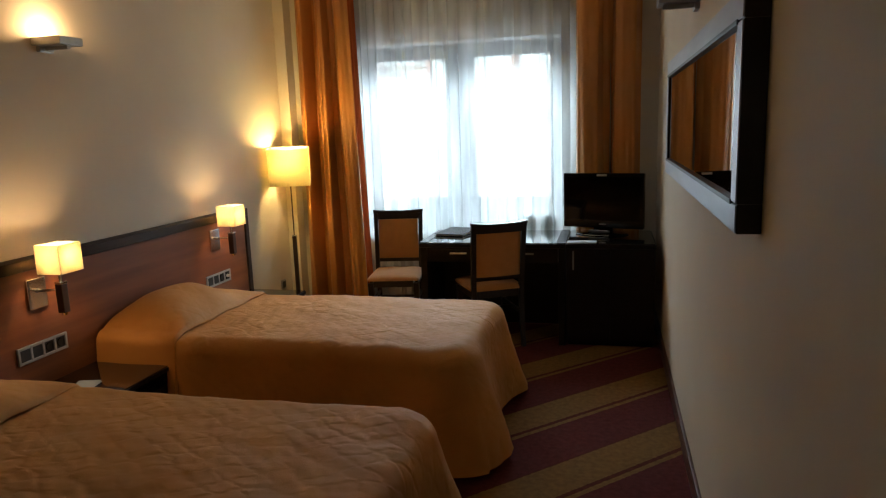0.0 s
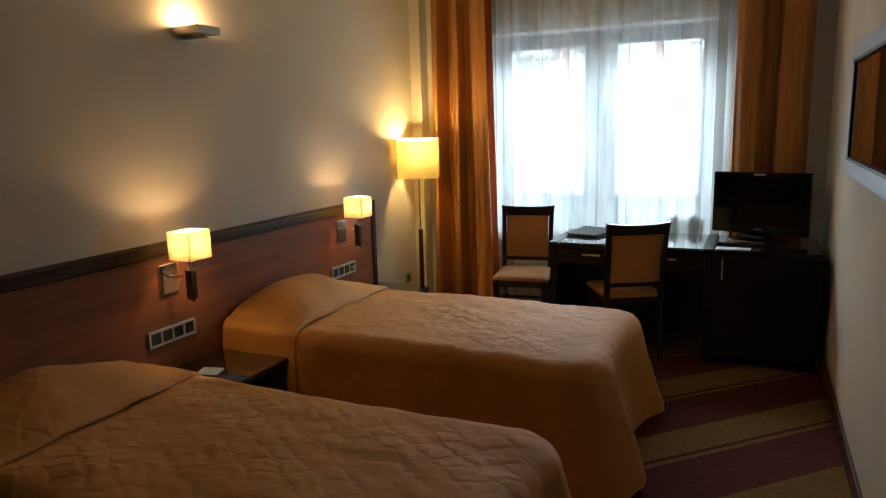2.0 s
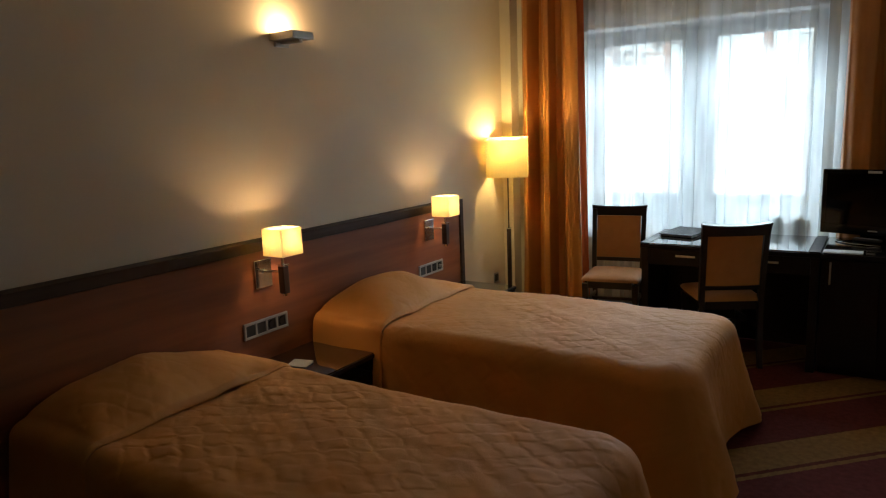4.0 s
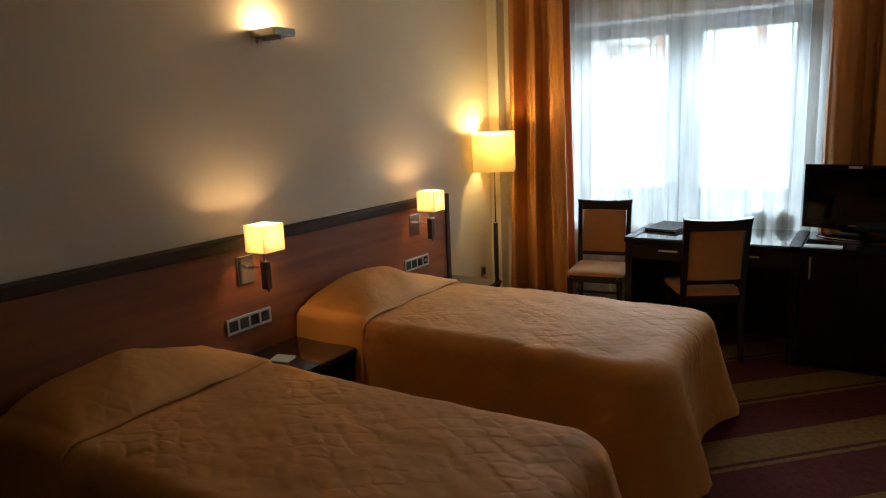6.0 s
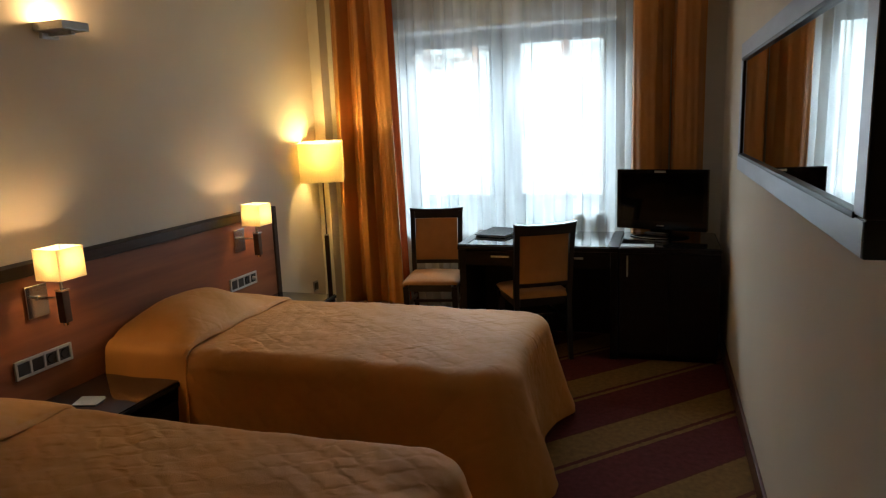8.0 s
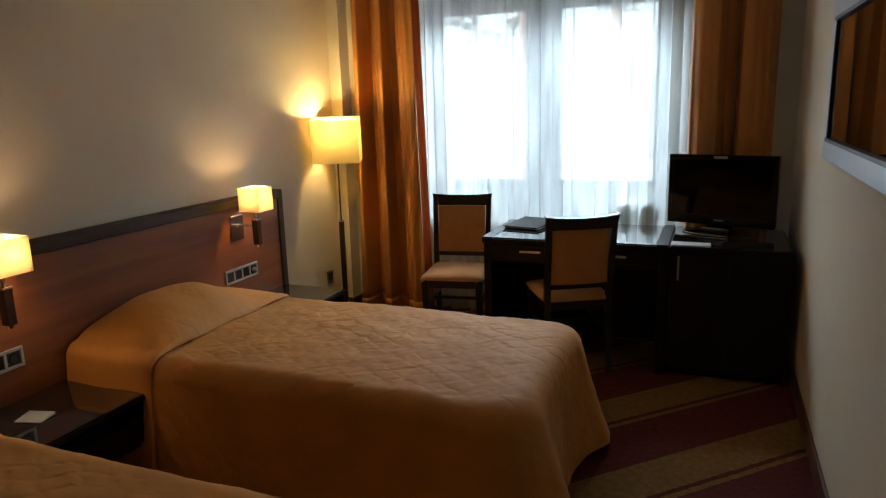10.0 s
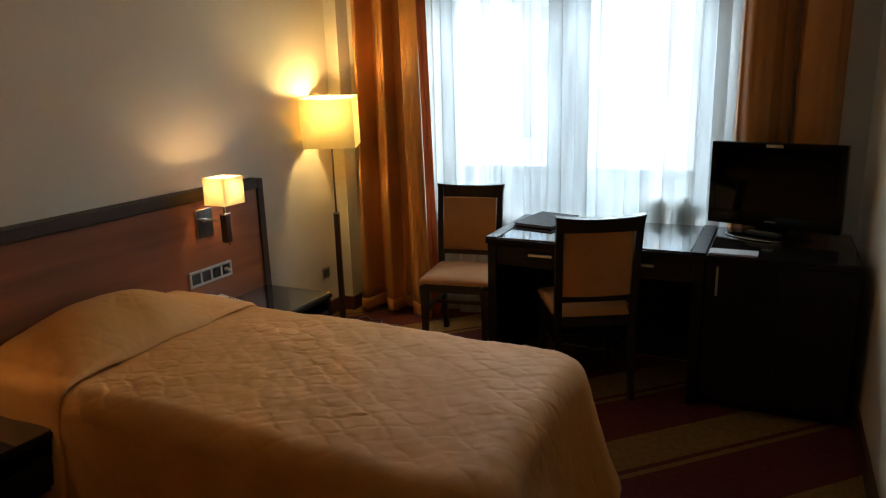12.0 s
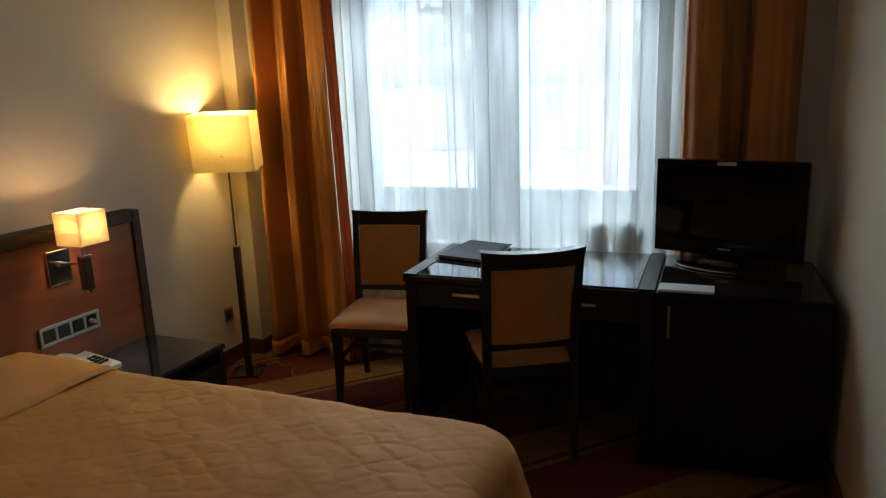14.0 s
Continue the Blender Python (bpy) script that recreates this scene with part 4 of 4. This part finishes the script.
television(pose(2.625, 5.345, DZ + 0.004, 0, 0, -17))
remote = thing("remote_control", "slim dark remote control lying on the television stand", "remote control", pose(2.60, 5.26, DZ + 0.024, 0, 0, -25))
part("shell", box(-0.08, 0.08, -0.022, 0.022, 0, 0.016, 0.005), DARK_PLASTIC, remote)
for i in range(6):
    for j in range(2):
        part("button", box(-0.065 + i * 0.022, -0.053 + i * 0.022, -0.013 + j * 0.016, -0.003 + j * 0.016, 0.016, 0.018), SILVER, remote)

brochure = thing("brochure", "stack of pale leaflets on the cabinet top", "leaflet", pose(2.485, 4.925, DZ + 0.005, 0, 0, 0))
for i in range(3):
    part("leaflet", box(-0.1 + 0.003 * i, 0.1 + 0.002 * i, -0.05 + 0.004 * i, 0.055 - 0.002 * i, 0.0025 * i, 0.0025 * i + 0.002), SHADED_PAPER, brochure)

folder = thing("folder", "black leather guest folder lying on the desk", "folder", pose(1.50, 5.31, DZ + 0.006, 0, 0, -12))
part("back_cover", box(-0.12, 0.12, -0.16, 0.16, 0, 0.004, 0.0015), LEATHER, folder)
part("pages", box(-0.112, 0.11, -0.15, 0.15, 0.0045, 0.014), PAPER, folder)
part("front_cover", loft([[(-0.12, -0.16, 0.015), (0.12, -0.16, 0.015), (0.12, -0.16, 0.019), (-0.12, -0.16, 0.019)], [(-0.12, 0.16, 0.024), (0.12, 0.16, 0.022), (0.12, 0.16, 0.026), (-0.12, 0.16, 0.028)]]), LEATHER, folder)


# flat bodies standing in for unidentified rounded outlines behind the sheer
def jar(x, y, w):
    t = thing("ceramic_jar", "flat beige stand-in for a rounded silhouette at the sill", "jar", pose(x, y, OZ0 + 0.004), "jars on the sill")
    prof = [(1.06, 0.0), (1.1, 0.005), (1.1, 0.03), (1.08, 0.09), (1.05, 0.118), (0.99, 0.13), (0.9, 0.137), (0.7, 0.1395), (0.02, 0.14)]
    part("body", loft([[(w * r * math.cos(a), 0.014 * r * math.sin(a), 1.2 * z) for a in (2 * math.pi * k / 28 for k in range(28))] for r, z in prof]), SILHOUETTE, t, smooth=True)
    return t


jar(2.034, 5.7, 0.05)
jar(2.176, 5.7, 0.062)

# ---- mirror ----
mir = thing("wall_mirror", "long wall mirror in a dark glossy wooden frame", "mirror")
MY0, MY1, MZ0, MZ1, MX = 1.91, 4.13, 1.29, 1.885, 2.98
fw = 0.075
part("backing", box(MX + 0.014, X1, MY0 + 0.01, MY1 - 0.01, MZ0 + 0.01, MZ1 - 0.01), WENGE, mir)
for y0, y1, z0, z1 in ((MY0, MY1, MZ1 - fw, MZ1), (MY0, MY1, MZ0, MZ0 + fw), (MY0, MY0 + fw, MZ0 + fw, MZ1 - fw), (MY1 - fw, MY1, MZ0 + fw, MZ1 - fw)):
    bar = part("frame_bar", box(MX, X1 - 0.001, y0, y1, z0, z1, 0.004), GLOSS_FRAME, mir)
    part("face_strip", box(MX - 0.004, MX - 0.0005, y0 + 0.003, y1 - 0.003, z0 + 0.003, z1 - 0.003, 0.0015), FRAME_FACE, bar, "silver-grey lacquer face")
for y0, y1, z0, z1 in ((MY0 + fw - 0.012, MY1 - fw + 0.012, MZ1 - fw - 0.008, MZ1 - fw + 0.006), (MY0 + fw - 0.012, MY1 - fw + 0.012, MZ0 + fw - 0.006, MZ0 + fw + 0.008)):
    part("inner_bead", box(MX - 0.008, MX + 0.012, y0, y1, z0, z1, 0.003), GLOSS_FRAME, mir)
part("mirror_glass", box(MX + 0.006, MX + 0.012, MY0 + fw, MY1 - fw, MZ0 + fw, MZ1 - fw), mirror_mat, mir, "silvered mirror glass")

# ---- outside ----
tagged(part("ground", box(-400, 400, 6.3, 800, -1.0, -0.8), SNOW), "snow-covered open ground outside the window", "snow", kind="structure")


def pine(x, y, h, seed):
    rng = random.Random(seed)
    t = thing("pine_tree", "tall pine tree in snow seen through the curtain", "tree", pose(x, y, -0.8), "pines outside")
    rings = []
    for i in range(9):
        k = i / 8
        r = 0.17 * (1 - 0.85 * k)
        ox, oy = 0.1 * math.sin(3 * k + seed), 0.1 * math.cos(2 * k + seed)
        rings.append([(ox + r * math.cos(a), oy + r * math.sin(a), h * k) for a in (2 * math.pi * q / 10 for q in range(10))])
    part("trunk", loft(rings), BARK, t)
    verts, faces = [], []
    for i in range(34):
        z = h * rng.uniform(0.16, 0.98)
        a = rng.uniform(0, 6.28)
        ln = (1 - z / h) * 2.2 + rng.uniform(0.3, 0.9)
        tip = Vector((ln * math.cos(a), ln * math.sin(a), z + rng.uniform(-0.3, 0.5)))
        part("limb", rod((0, 0, z), tip, 0.035, 0.008, 5), BARK, t)
        for j in range(46):
            f = rng.uniform(0.3, 1.05)
            c = Vector((0, 0, z)).lerp(tip, f) + Vector((rng.gauss(0, 0.16), rng.gauss(0, 0.16), rng.gauss(0, 0.1)))
            d = Vector((rng.gauss(0, 1), rng.gauss(0, 1), rng.gauss(0, 0.6))).normalized() * rng.uniform(0.1, 0.22)
            e = d.orthogonal().normalized() * rng.uniform(0.02, 0.05)
            k = len(verts)
            verts += [tuple(c - d), tuple(c + e), tuple(c + d), tuple(c - e)]
            faces.append((k, k + 1, k + 2, k + 3))
    sheet("crown", verts, faces, NEEDLES, t, smooth=False)
    return t


for x, y, h, s in ((0.1, 19.0, 11.0, 1), (-3.0, 22.0, 12.0, 2), (2.6, 24.0, 12.0, 3), (-6.5, 28.0, 13.0, 4), (1.2, 31.0, 13.0, 5), (5.6, 29.0, 12.0, 6), (-10.5, 33.0, 13.0, 7), (4.0, 20.0, 11.0, 8)):
    pine(x, y, h, s)


# a low weathered board fence across the snow
fence = thing("fence", "long weathered grey board fence across the snow", "fence", pose(0, 28.5, -0.8))
panel_mesh = None
for i in range(26):
    x = -30 + i * 2.0
    if panel_mesh is None:
        bm = bmesh.new()
        for k in range(13):
            box(0.06 + k * 0.148, 0.06 + k * 0.148 + 0.135, -0.012, 0.012, 0.1, 2.55 + 0.02 * math.sin(k * 2.3), 0, bm)
        box(0.0, 2.0, 0.012, 0.05, 0.5, 0.6, 0, bm)
        box(0.0, 2.0, 0.012, 0.05, 2.0, 2.1, 0, bm)
        first = part("panel", bm, FENCE, fence)
        panel_mesh = first.data
        first.location = (x, 0, 0)
        post_mesh = part("post", box(-0.06, 0.06, 0.05, 0.17, 0, 2.6, 0.01), FENCE, fence)
        post_mesh.location = (x, 0, 0)
    else:
        for nm, src in (("panel", panel_mesh), ("post", post_mesh.data)):
            ob = new(nm, src)
            ob.parent, ob.location = fence, (x, 0, 0)
